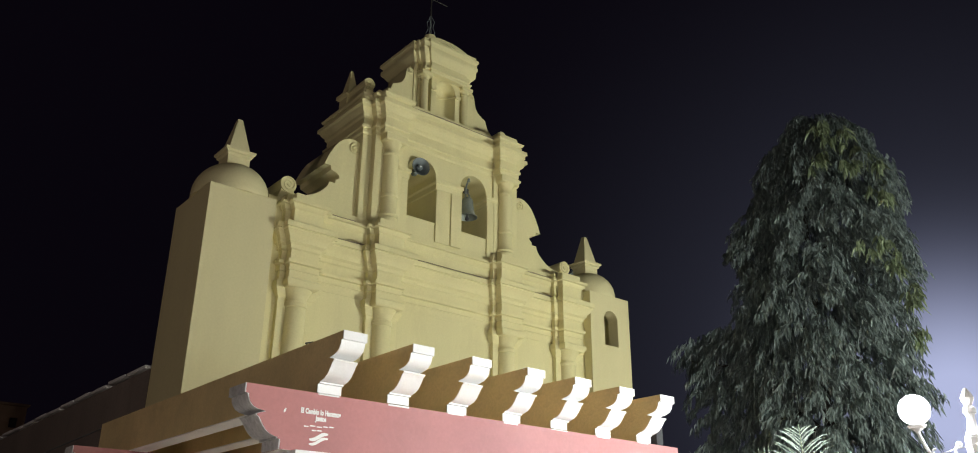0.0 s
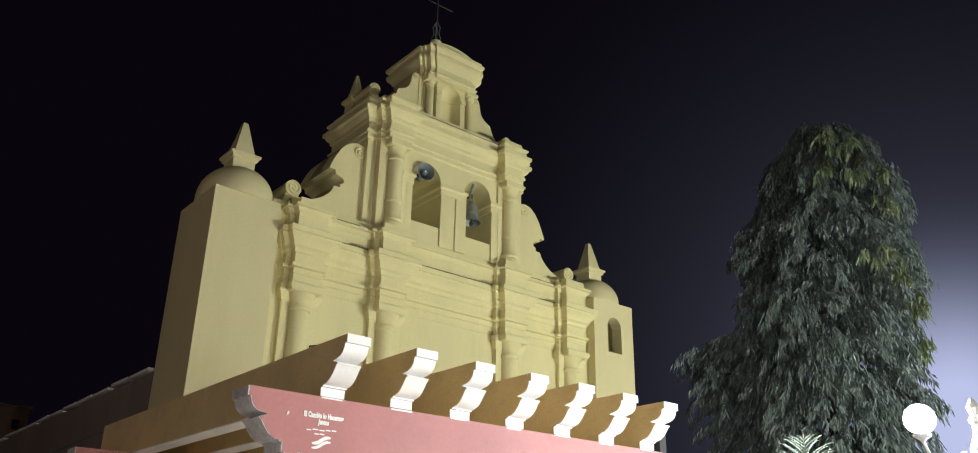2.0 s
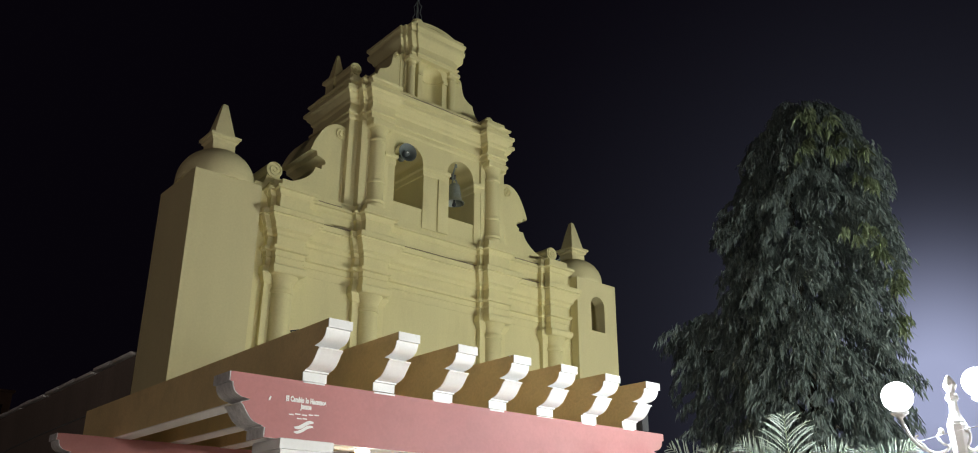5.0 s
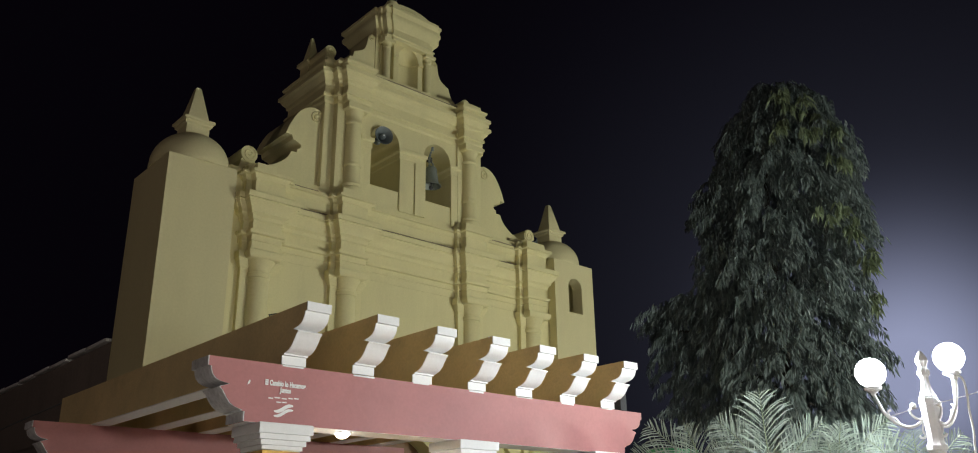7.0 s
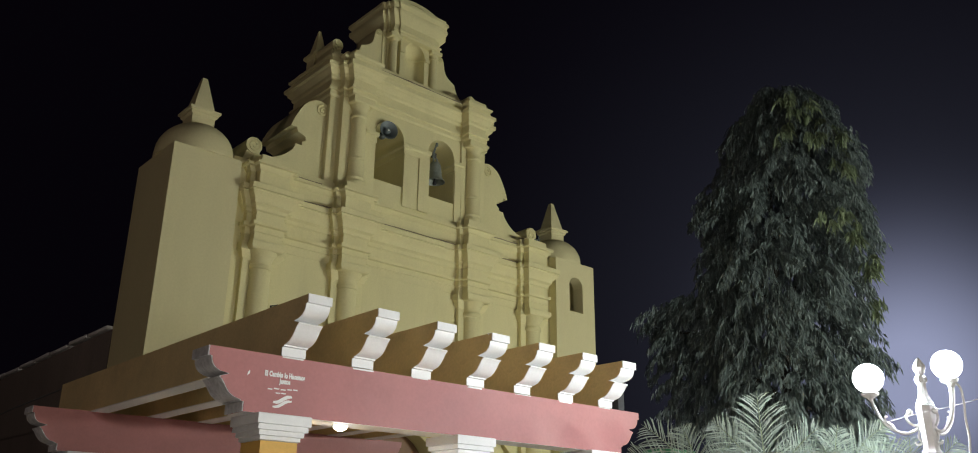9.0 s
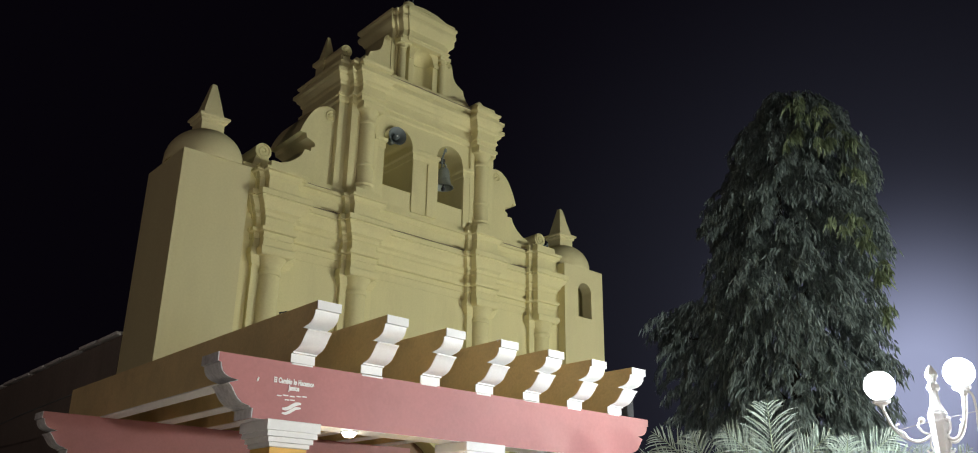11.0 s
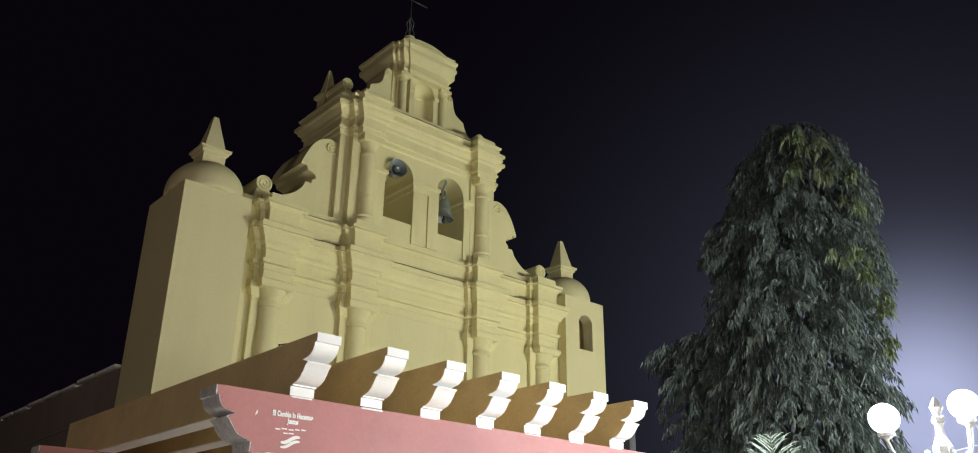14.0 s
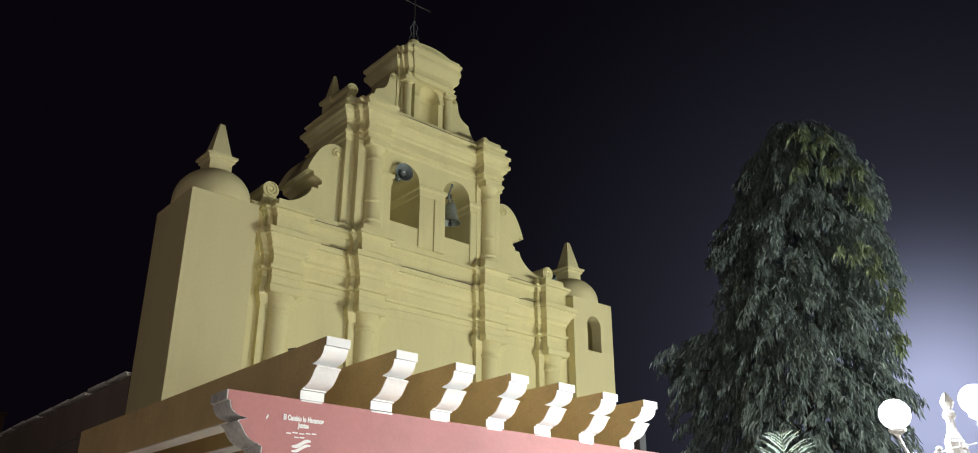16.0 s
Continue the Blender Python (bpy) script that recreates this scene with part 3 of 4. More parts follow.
# corner towers
for s in (-1, 1):
    u0, u1 = (-6.16, -4.70) if s < 0 else (4.74, 6.29)
    cu, cv, dr = (-5.41, 0.55, 0.80) if s < 0 else (5.46, 0.58, 0.785)
    if s < 0:
        tw = part("tower", stack([(u0, -0.27), (u1, -0.27), (u1, 1.58), (u0, 1.58)], [(0, 0), (0, 9.085), (-0.015, 9.1)]), TOWER_STUCCO_DIM, church,
                  "plain square corner tower with dome and obelisk")
    else:
        tb = slab([(u0, 0), (u1, 0), (u1, 9.1), (u0, 9.1)], [arch(5.27, 5.81, 7.66, 8.39)], -0.27, 0.08)
        tw = part("tower", tb, TOWER_STUCCO_DIM, church, "plain square corner tower with dome, obelisk and small arched window")
        for a0, a1, b0, b1, c0, c1 in ((u0, u1, 0.081, 1.58, 0, 7.2), (u0, u0 + 0.25, 0.081, 1.33, 7.2, 8.95), (u1 - 0.25, u1, 0.081, 1.33, 7.2, 8.95),
                                       (u0, u1, 1.33, 1.58, 7.2, 8.95), (u0, u1, 0.081, 1.58, 8.95, 9.1)):
            part("tower_body", boxed(a0, a1, b0, b1, c0, c1, soft=0), TOWER_STUCCO_DIM, tw)
    part("dome", lathe([(dr - 0.015, 9.08), (dr + 0.005, 9.13), (dr, 9.20)] +
                       [(dr * math.cos(math.pi / 2 * i / 14), 9.20 + 0.74 * math.sin(math.pi / 2 * i / 14)) for i in range(1, 15)],
                       44, (cu, cv), sy=1.10), TOWER_STUCCO_DIM, tw)
    part("pedestal", stack(square(cu, cv, 0.25), [(0.0, 9.75), (0.0, 10.09), (0.045, 10.13), (0.045, 10.17), (0.09, 10.20), (0.09, 10.25), (0.01, 10.28)]), TOWER_STUCCO_DIM, tw)
    part("obelisk", stack(square(cu, cv, 0.235), [(0.0, 10.27), (-0.18, 11.09), (-0.195, 11.105)]), TOWER_STUCCO_DIM, tw)

# cross on the crown
cross = empty("cross", (11.955, 17.35, 15.32), "thin wrought-iron cross on top of the church gable", "cross")
part("base", lathe([(0.20, -0.12), (0.20, 0.10), (0.15, 0.14), (0.13, 0.56), (0.16, 0.61), (0.16, 0.66), (0.10, 0.70), (0.05, 0.74), (0.0, 0.75)], 20), STUCCO, cross)
part("mast", tube([(0, 0, 0.7), (0, 0, 2.62)], 0.022, 8), CROSS_IRON, cross)
part("crossbar", tube([(-0.56, 0, 1.97), (0.56, 0, 1.97)], 0.020, 8), CROSS_IRON, cross)
for k in range(4):
    a = math.pi / 4 + k * math.pi / 2
    part("brace", tube([(q * math.cos(a), q * math.sin(a), z) for q, z in ((0.10, 0.69), (0.13, 0.80), (0.07, 0.94), (0.09, 1.08), (0.11, 1.16), (0.06, 1.24), (0.02, 1.36))], 0.013, 6), GREY_METAL, cross,
         "pale scrolled iron brace")

# nave behind the facade
nave = empty("nave", (5.77, 17.9, 0), "dark stained nave side wall with pale coping", "building")
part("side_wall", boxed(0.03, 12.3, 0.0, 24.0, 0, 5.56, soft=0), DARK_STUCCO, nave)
cop = None
for k in range(19):
    m = Matrix.Translation((-0.02, 0.05 + k * 1.24, 5.60 + 0.015 * math.sin(k * 2.3))) @ pose(0, 0, 0, 0.6 * math.sin(k * 1.7), 0, 0)
    if cop is None:
        cop = part("coping", boxed(-0.05, 0.22, 0, 1.10, -0.03, 0.04, soft=0.015), WHITE, nave)
        cop.matrix_basis = m
    else:
        again(cop, nave, m)

# ---- bells and loudspeaker ----
BELL = [(0.0, 0.55), (0.06, 0.55), (0.115, 0.53), (0.145, 0.48), (0.155, 0.40), (0.165, 0.30), (0.175, 0.26), (0.18, 0.245), (0.175, 0.23), (0.19, 0.13), (0.22, 0.06),
        (0.262, 0.02), (0.27, 0.0), (0.25, -0.005), (0.2, 0.1), (0.14, 0.4), (0.0, 0.46)]
bell = empty("bell", (12.755, 16.50, 10.355), "weathered green-grey bronze bell hanging in the arch", "bell")
part("bell_body", lathe(BELL, 32), BRONZE, bell)
part("crown_loop", tube([(-0.07, 0, 0.53), (-0.06, 0, 0.64), (0, 0, 0.69), (0.06, 0, 0.64), (0.07, 0, 0.53)], 0.024, 8), BRONZE, bell)
part("clapper", lathe([(0.0, -0.10), (0.05, -0.07), (0.055, -0.02), (0.02, 0.03), (0.018, 0.4), (0.0, 0.42)], 16), DARK_METAL, bell)
part("yoke", boxed(-0.13, 0.01, -0.05, 0.05, 0.66, 0.80, soft=0.03), BARK, bell)
part("strap", tube([(-0.12, -0.06, 0.62), (-0.10, -0.06, 0.80), (-0.02, -0.05, 1.02), (0.02, -0.05, 1.24)], 0.026, 8), GREY_METAL, bell, "pale iron hanging strap")
part("hanger", tube([(0.02, -0.05, 1.0), (0.0, -0.05, 1.26)], 0.02, 8), BRONZE, bell)

horn = empty("loudspeaker", (10.985, 16.10, 11.11), "grey horn loudspeaker fixed in the bell opening", "loudspeaker")
hp = pose(0, 0, 0, 90, 0, -10)
hb = lathe([(0.235, 0.0), (0.24, -0.012), (0.232, -0.025), (0.15, -0.12), (0.09, -0.22), (0.06, -0.30), (0.055, -0.30), (0.08, -0.2), (0.14, -0.10), (0.22, -0.012), (0.235, 0.0)], 36, capped=False)
horn_bell = part("horn", hb, GREY_METAL, horn, "wide grey horn mouth")
horn_bell.matrix_basis = hp
o = part("reflex_cone", lathe([(0.0, -0.02), (0.055, -0.025), (0.075, -0.06), (0.07, -0.14), (0.03, -0.2), (0, -0.2)], 24), GREY_METAL, horn)
o.matrix_basis = hp
o = part("badge", lathe([(0.0, -0.008), (0.022, -0.012), (0.022, -0.03), (0, -0.03)], 16), WHITE, horn, "small white centre disc")
o.matrix_basis = hp
o = part("driver", lathe([(0.0, -0.46), (0.08, -0.455), (0.09, -0.43), (0.09, -0.32), (0.06, -0.29), (0.0, -0.29)], 24), GREY_METAL, horn)
o.matrix_basis = hp
part("bracket", tube([(-0.10, 0.20, -0.05), (-0.18, 0.28, -0.12), (-0.28, 0.30, -0.12)], 0.018, 8), DARK_METAL, horn)

# ---- pergola ----
pergola = empty("pergola", (0, 0, 0), "concrete pergola with red beams, ochre rafters and white scrolled ends", "pergola")
BEAM_TOP, BEAM_LOW = 3.338, 2.755
# stepped scroll profile shared by the beam and rafter ends: (share of the overhang, share of the height)
END = [(1.00, 1.00), (1.00, 0.84), (0.92, 0.835), (0.905, 0.77), (0.86, 0.70), (0.78, 0.645), (0.67, 0.61), (0.53, 0.59), (0.44, 0.58), (0.50, 0.56), (0.60, 0.54),
       (0.66, 0.522), (0.655, 0.506), (0.595, 0.475), (0.545, 0.42), (0.48, 0.355), (0.40, 0.285), (0.29, 0.23), (0.15, 0.197), (0.08, 0.19), (0.08, 0.165), (0.0, 0.16), (0.0, 0.0)]


def end_outline(low, high, reach, sign, origin):
    return [(origin + sign * reach * a, low + (high - low) * b) for a, b in END]


def beam(y0, y1, x0, x1, label):
    left = end_outline(BEAM_LOW, BEAM_TOP, 0.40, -1, x0)
    right = end_outline(BEAM_LOW, BEAM_TOP, 0.40, 1, x1)
    ol = [(x0, BEAM_LOW), (x1, BEAM_LOW), (x1, BEAM_TOP), (x0, BEAM_TOP)]
    b = part("beam", slab(ol, [], y0, y1), RED, pergola, label)
    part("soffit", boxed(x0 + 0.01, x1 - 0.01, y0 + 0.006, y1 - 0.006, BEAM_LOW - 0.0025, BEAM_LOW - 0.0004, soft=0), WHITE, b, "whitewashed beam underside")
    part("beam_end", slab(list(reversed(left)) + [(x0, BEAM_TOP)], [], y0, y1), RED, b)
    part("beam_end", slab(list(reversed(right)) + [(x1, BEAM_TOP)], [], y0, y1), RED, b)
    cap_in = end_outline(BEAM_LOW, BEAM_TOP, 0.40, -1, x0)
    cap_out = [(x - 0.012, z) for x, z in cap_in]
    part("end_facing", slab(cap_in + list(reversed(cap_out)), [], y0 + 0.004, y1), BARE_END, b, "bare grey cement scrolled beam end")
    return b


front_beam = beam(7.85, 8.22, 3.86, 9.42, "terracotta-red front beam with white lettering")
back_beam = beam(13.42, 13.79, 3.86, 9.42, "terracotta-red back beam")

R_LOW, R_TOP, R_Y0, R_Y1, R_W = 3.342, 3.90, 7.86, 14.93, 0.265


def upright(outline, x0, x1, bm=None):
    """A plate across x from an outline in (y, z)."""
    bm = bm or bmesh.new()
    old = set(bm.verts)
    slab(outline, [], 0.0, 1.0, bm)
    for v in bm.verts:
        if v in old:
            continue
        v.co = Vector((x0 + (x1 - x0) * v.co.y, v.co.x, v.co.z))
    return bm


RAFTER_X = [4.215, 5.050, 5.842, 6.655, 7.425, 8.205, 8.985]
rafter = None
for k in range(7):
    m = Matrix.Translation((RAFTER_X[k], 0, 0.004 * math.sin(k * 2.1)))
    if rafter is None:
        fo = end_outline(R_LOW, R_TOP, 0.445, -1, R_Y0)
        bo = [(R_Y1, R_TOP), (R_Y1, R_LOW)]
        bm = upright(list(reversed(fo)) + bo, 0, R_W)
        rafter = part("rafter", bm, OCHRE, pergola, sharp=32)
        part("scrolled_end", upright(fo + [(y - 0.014, z) for y, z in reversed(fo)], -0.004, R_W + 0.004), WHITE, rafter, "white-painted scrolled rafter end", sharp=32)
        part("soffit", boxed(0.006, R_W - 0.006, 8.24, 13.40, R_LOW - 0.014, R_LOW - 0.001, soft=0.003), WHITE, rafter, "white-painted rafter underside")
        rafter.matrix_basis = m
    else:
        again(rafter, pergola, m)

# a broken, crumbling cap on one of the rafters
chip_rng = random.Random(5)
chip = bmesh.new()
for k in range(7):
    cx_, cy_ = RAFTER_X[3] + 0.03 + 0.034 * k, R_Y0 - 0.40 + 0.02 * chip_rng.random()
    lump = bmesh.ops.create_icosphere(chip, subdivisions=1, radius=0.022 + 0.012 * chip_rng.random())["verts"]
    for v in lump:
        v.co = Vector((cx_ + v.co.x * 1.2, cy_ + v.co.y * 1.6, R_TOP - 0.004 + v.co.z * (0.5 + 0.4 * chip_rng.random())))
part("broken_edge", chip, WHITE, pergola, "crumbling white edge of a rafter cap", smooth=False)

CAPITAL = [(0.0, 2.50), (0.02, 2.51), (0.02, 2.545), (0.045, 2.55), (0.045, 2.595), (0.075, 2.60), (0.07, 2.65), (0.092, 2.655), (0.092, 2.745), (0.086, 2.752)]
post = None
for cy in (8.035, 13.605):
    for cx in (4.265, 6.74, 9.0):
        m = Matrix.Translation((cx, cy, 0))
        if post is None:
            post = part("post", stack(square(0, 0, 0.20), [(0, 0.35), (0, 2.52)]), YELLOW, pergola, "square golden-yellow post")
            part("capital", stack(square(0, 0, 0.20), CAPITAL), WHITE, post, "stepped white capital")
            part("base", stack(square(0, 0, 0.20), [(0.08, 0.0), (0.08, 0.28), (0.02, 0.34), (0.0, 0.36)]), WHITE, post, "white post base")
            for k in range(4):
                x = -0.12 + k * 0.08
                flute = [(x - 0.022, 0.5), (x + 0.022, 0.5)] + [(x + 0.022 * math.cos(math.pi * i / 8), 2.36 + 0.022 * math.sin(math.pi * i / 8)) for i in range(9)]
                part("flute", slab(flute, [], -0.206, -0.1995), WHITE, post, "white raised strip")
            post.matrix_basis = m
        else:
            again(post, pergola, m)

for k in range(7):
    x = RAFTER_X[k]
    part("paint_drip", boxed(x + 0.01 + 0.02 * math.sin(k * 3.1), x + 0.25 + 0.03 * math.sin(k * 1.9), 7.8455, 7.849, BEAM_TOP - 0.016 - 0.006 * math.sin(k * 2.7), BEAM_TOP, soft=0.001),
         WHITE, front_beam, "thin white paint run on the beam edge")

# lettering on the front beam


def words(text, x, z, height, spacing=1.0, squash=1.0, shear=0.0):
    cu = bpy.data.curves.new("lettering", "FONT")
    cu.body, cu.size, cu.align_x, cu.shear = text, height * 1.38, "CENTER", shear
    cu.space_character, cu.extrude, cu.offset = spacing, 0.0012, 0.0042
    tmp = bpy.data.objects.new("lettering_tmp", cu)
    scene.collection.objects.link(tmp)
    me = bpy.data.meshes.new_from_object(tmp.evaluated_get(bpy.context.evaluated_depsgraph_get()))
    bpy.data.objects.remove(tmp)
    me.name = "lettering"
    me.materials.clear()
    me.materials.append(LETTER)
    ob = new("lettering", me)
    ob.parent = front_beam
    ob.matrix_basis = pose(x, 7.845, z, 90, 0, 0) @ Matrix.Diagonal((squash, 1, 1, 1))
    ob["label"] = "white painted words on the beam"
    return ob


words("El Cambio lo Hacemos", 4.272, 3.124, 0.050, 1.06, squash=0.66)
words("Juntos", 4.275, 3.064, 0.048, 1.06, squash=0.66)
for x, z, w in ((4.12, 2.985, 0.05), (4.19, 2.995, 0.06), (4.265, 2.992, 0.055), (4.335, 3.000, 0.05), (4.40, 3.004, 0.05), (4.21, 2.953, 0.05), (4.27, 2.956, 0.05)):
    part("script_bar", boxed(x - w / 2, x + w / 2, 7.8455, 7.849, z + 0.006, z + 0.018, soft=0), LETTER, front_beam, "illegible thin white script")
for dz, th in ((0.004, 0.036), (-0.040, 0.03)):
    n = 14
    mid_ = [(4.165 + 0.205 * i / n, 2.868 + dz + 0.072 * i / n - 0.012 * math.sin(2 * math.pi * i / n)) for i in range(n + 1)]
    up_ = [(x, z + th * (0.12 + math.sin(math.pi * (0.15 + 0.85 * i / n)) * 0.5)) for i, (x, z) in enumerate(mid_)]
    dn_ = [(x, z - th * (0.12 + math.sin(math.pi * (0.85 * i / n)) * 0.5)) for i, (x, z) in enumerate(mid_)]
    part("wave_mark", slab(dn_ + list(reversed(up_)), [], 7.8455, 7.849), LETTER, front_beam, "white painted wave mark")
part("paint_mark", slab([(3.865, 3.10), (3.885, 3.115), (3.892, 3.145), (3.88, 3.15), (3.868, 3.13)], [], 7.8455, 7.849), LETTER, front_beam, "small white mark")

# fittings on the pergola
bulb = empty("pergola_bulb", (5.07, 8.03, 2.7525), "small round bright lamp fixed under the pergola beam", "lamp")
part("diffuser", lathe([(0.0, -0.064), (0.03, -0.061), (0.056, -0.048), (0.072, -0.030), (0.076, -0.012), (0.0, -0.010)], 28), BULB_SMALL, bulb, "brightly lit round diffuser")
part("rim", lathe([(0.076, -0.013), (0.086, -0.012), (0.088, -0.002), (0.08, 0.0), (0.0, 0.0)], 28), WHITE, bulb, "thin white rim")

flood_box = empty("floodlight", (9.94, 8.35, 3.35), "small dark floodlight housing on the pergola end", "floodlight")
part("housing", boxed(-0.07, 0.07, -0.10, 0.10, 0.08, 0.34, soft=0.015), DARK_METAL, flood_box)
part("stirrup", tube([(-0.09, 0, 0.2), (-0.09, 0, 0.04), (0, 0, 0.0), (0.09, 0, 0.04), (0.09, 0, 0.2)], 0.012, 6), DARK_METAL, flood_box)
part("cable", tube([(0.0, 0.1, 0.2), (0.05, 0.16, 0.1), (-0.1, 0.2, 0.0), (-0.3, 0.2, -0.01)], 0.008, 6), DARK_METAL, flood_box)
wire = tagged(part("cable", tube([(4.30, 14.90, 3.88), (4.44, 16.4, 3.94), (4.5, 19.0, 3.94), (4.9, 26.0, 3.98), (5.82, 34.0, 4.05)], 0.012, 6), GREY_METAL),
              "thin sagging overhead cable leaving the pergola", "cable")
stub = tagged(part("wire_stub", tube([(4.23, 8.06, 3.906), (4.22, 8.12, 3.910), (4.20, 8.17, 3.912), (4.24, 8.22, 3.906)], 0.007, 6), DARK_METAL),
              "short bent wire end lying on the rafter", "wire")

# ---- street lamp ----
lamp = empty("street_lamp", LAMP, "white cast-iron plaza street lamp with brightly lit globes", "street lamp")
part("post", lathe([(0.24, 0.0), (0.24, 0.3), (0.18, 0.38), (0.14, 0.55), (0.12, 0.7), (0.105, 1.6), (0.095, 2.2), (0.085, 2.44), (0.105, 2.46), (0.105, 2.50), (0.085, 2.53),
                    (0.078, 2.58), (0.088, 2.76), (0.10, 2.94), (0.10, 2.965), (0.088, 2.98)], 8), LAMP_PAINT, lamp, sharp=25)
part("finial", lathe([(0.085, 2.98), (0.09, 2.99), (0.075, 3.02), (0.05, 3.08), (0.04, 3.17), (0.045, 3.20), (0.062, 3.215), (0.066, 3.235), (0.06, 3.26), (0.038, 3.285),
                      (0.04, 3.30), (0.066, 3.36), (0.06, 3.385), (0.02, 3.455), (0.0, 3.47)], 8), LAMP_PAINT, lamp, sharp=25)
RIGHT, AWAY = Vector((0.375, -0.927, 0)), Vector((0.927, 0.375, 0))


def smooth_path(pts, per=6):
    """A soft curve through the points."""
    ps = [Vector(p) for p in pts]
    ps = [ps[0] * 2 - ps[1]] + ps + [ps[-1] * 2 - ps[-2]]
    out = []
    for a, b, c, d in zip(ps, ps[1:], ps[2:], ps[3:]):
        for k in range(per):
            f = k / per
            out.append(0.5 * (2 * b + (c - a) * f + (2 * a - 5 * b + 4 * c - d) * f * f + (3 * b - a - 3 * c + d) * f ** 3))
    return out + [ps[-2]]


def ball(place, r):
    return lathe([(0.0, place.z - r)] + [(r * math.sin(math.pi * i / 10), place.z - r * math.cos(math.pi * i / 10)) for i in range(1, 10)] + [(0.0, place.z + r)], 14, (place.x, place.y))


def lamp_arm(way, reach, rise):
    """One scrolled arm: it dips from the post, sweeps up to its lamp holder and carries curls with ball ends."""
    def on(x, z):
        return Vector((way.x * x, way.y * x, z))
    k = reach / 0.5
    arm_ = part("arm", tube(smooth_path([on(0.07, 2.80), on(0.12 * k, 2.73), on(0.22 * k, 2.70), on(0.33 * k, 2.75), on(0.42 * k, 2.85), on(0.47 * k, 2.97), on(reach, rise)]), 0.017, 8),
                LAMP_PAINT, lamp, "curved white iron arm")
    part("curl", tube(smooth_path([on(0.07, 2.76), on(0.15 * k, 2.79), on(0.19 * k, 2.86), on(0.15 * k, 2.91)]), 0.013, 8), LAMP_PAINT, arm_)
    part("ball_end", ball(on(0.15 * k, 2.91), 0.032), LAMP_PAINT, arm_)
    part("curl", tube(smooth_path([on(0.30 * k, 2.73), on(0.33 * k, 2.79), on(0.38 * k, 2.82), on(0.39 * k, 2.87), on(0.36 * k, 2.88)]), 0.011, 8), LAMP_PAINT, arm_)
    part("curl", tube(smooth_path([on(0.08, 2.74), on(0.10, 2.66), on(0.08, 2.60), on(0.12, 2.585), on(0.14, 2.61)]), 0.012, 8), LAMP_PAINT, arm_)
    return arm_


for gpos in GLOBES:
    d = gpos - LAMP
    flat = Vector((d.x, d.y, 0))
    lamp_arm(flat.normalized(), flat.length, d.z - 0.20)
    holder = part("holder", lathe([(0.02, -0.22), (0.028, -0.20), (0.05, -0.185), (0.085, -0.165), (0.09, -0.14), (0.0, -0.135)], 24), LAMP_PAINT, lamp)
    holder.location = d
    gl = part("globe", lathe([(0.0, -0.145)] + [(0.155 * math.sin(math.pi * i / 24), -0.155 * math.cos(math.pi * i / 24)) for i in range(4, 24)] + [(0.0, 0.155)], 36), GLOBE, lamp,
              "brightly lit white globe")
    gl.location = d + Vector((0, 0, 0.015))
    gl.visible_shadow = False
# an arm without a globe towards the plaza, from which a loose cable hangs
stub_way = (RIGHT * 0.8 - AWAY * 0.6).normalized()
lamp_arm(stub_way, 0.34, 3.12)
part("ball_end", ball(stub_way * 0.34 + Vector((0, 0, 3.13)), 0.03), LAMP_PAINT, lamp)
hose = smooth_path([LAMP + RIGHT * a - AWAY * 0.2 + Vector((0, 0, z)) for a, z in ((0.27, 3.12), (0.30, 3.15), (0.34, 3.10), (0.35, 2.95), (0.34, 2.80), (0.345, 2.62), (0.33, 2.48),
                    (0.325, 2.36), (0.36, 2.30), (0.41, 2.32), (0.40, 2.37), (0.35, 2.37), (0.33, 2.28), (0.33, 2.0), (0.28, 1.5))])
tagged(part("hose", tube(hose, 0.012, 8), LAMP_PAINT), "loose white cable hanging from the lamp arm", "cable")
line = [LAMP + RIGHT * (-0.40 + 0.2 * i) - AWAY * 0.11 + Vector((0, 0, 2.80 + 0.045 * i + 0.008 * math.sin(i * 1.3))) for i in range(10)]
tagged(part("string_wire", tube(line, 0.004, 6), LAMP_PAINT), "thin pale wire strung across the lamp", "wire")

# added posts out of view, stand-in fixtures for the unseen lights
for place, watts, tint in UNSEEN_LIGHTS:
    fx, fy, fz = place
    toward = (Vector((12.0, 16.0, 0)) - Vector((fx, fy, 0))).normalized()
    fp = empty("floodlight_post", (fx - toward.x * 0.45, fy - toward.y * 0.45, 0), "added tall grey post, out of view, with a floodlight head aimed at the church", "floodlight", group="plaza floodlights")
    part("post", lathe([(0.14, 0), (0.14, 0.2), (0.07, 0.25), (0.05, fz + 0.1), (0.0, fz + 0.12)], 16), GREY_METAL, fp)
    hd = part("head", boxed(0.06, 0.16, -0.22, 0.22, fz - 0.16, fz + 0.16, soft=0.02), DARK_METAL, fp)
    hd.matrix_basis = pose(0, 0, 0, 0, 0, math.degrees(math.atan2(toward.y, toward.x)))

# ---- palms ----
rng = random.Random(11)


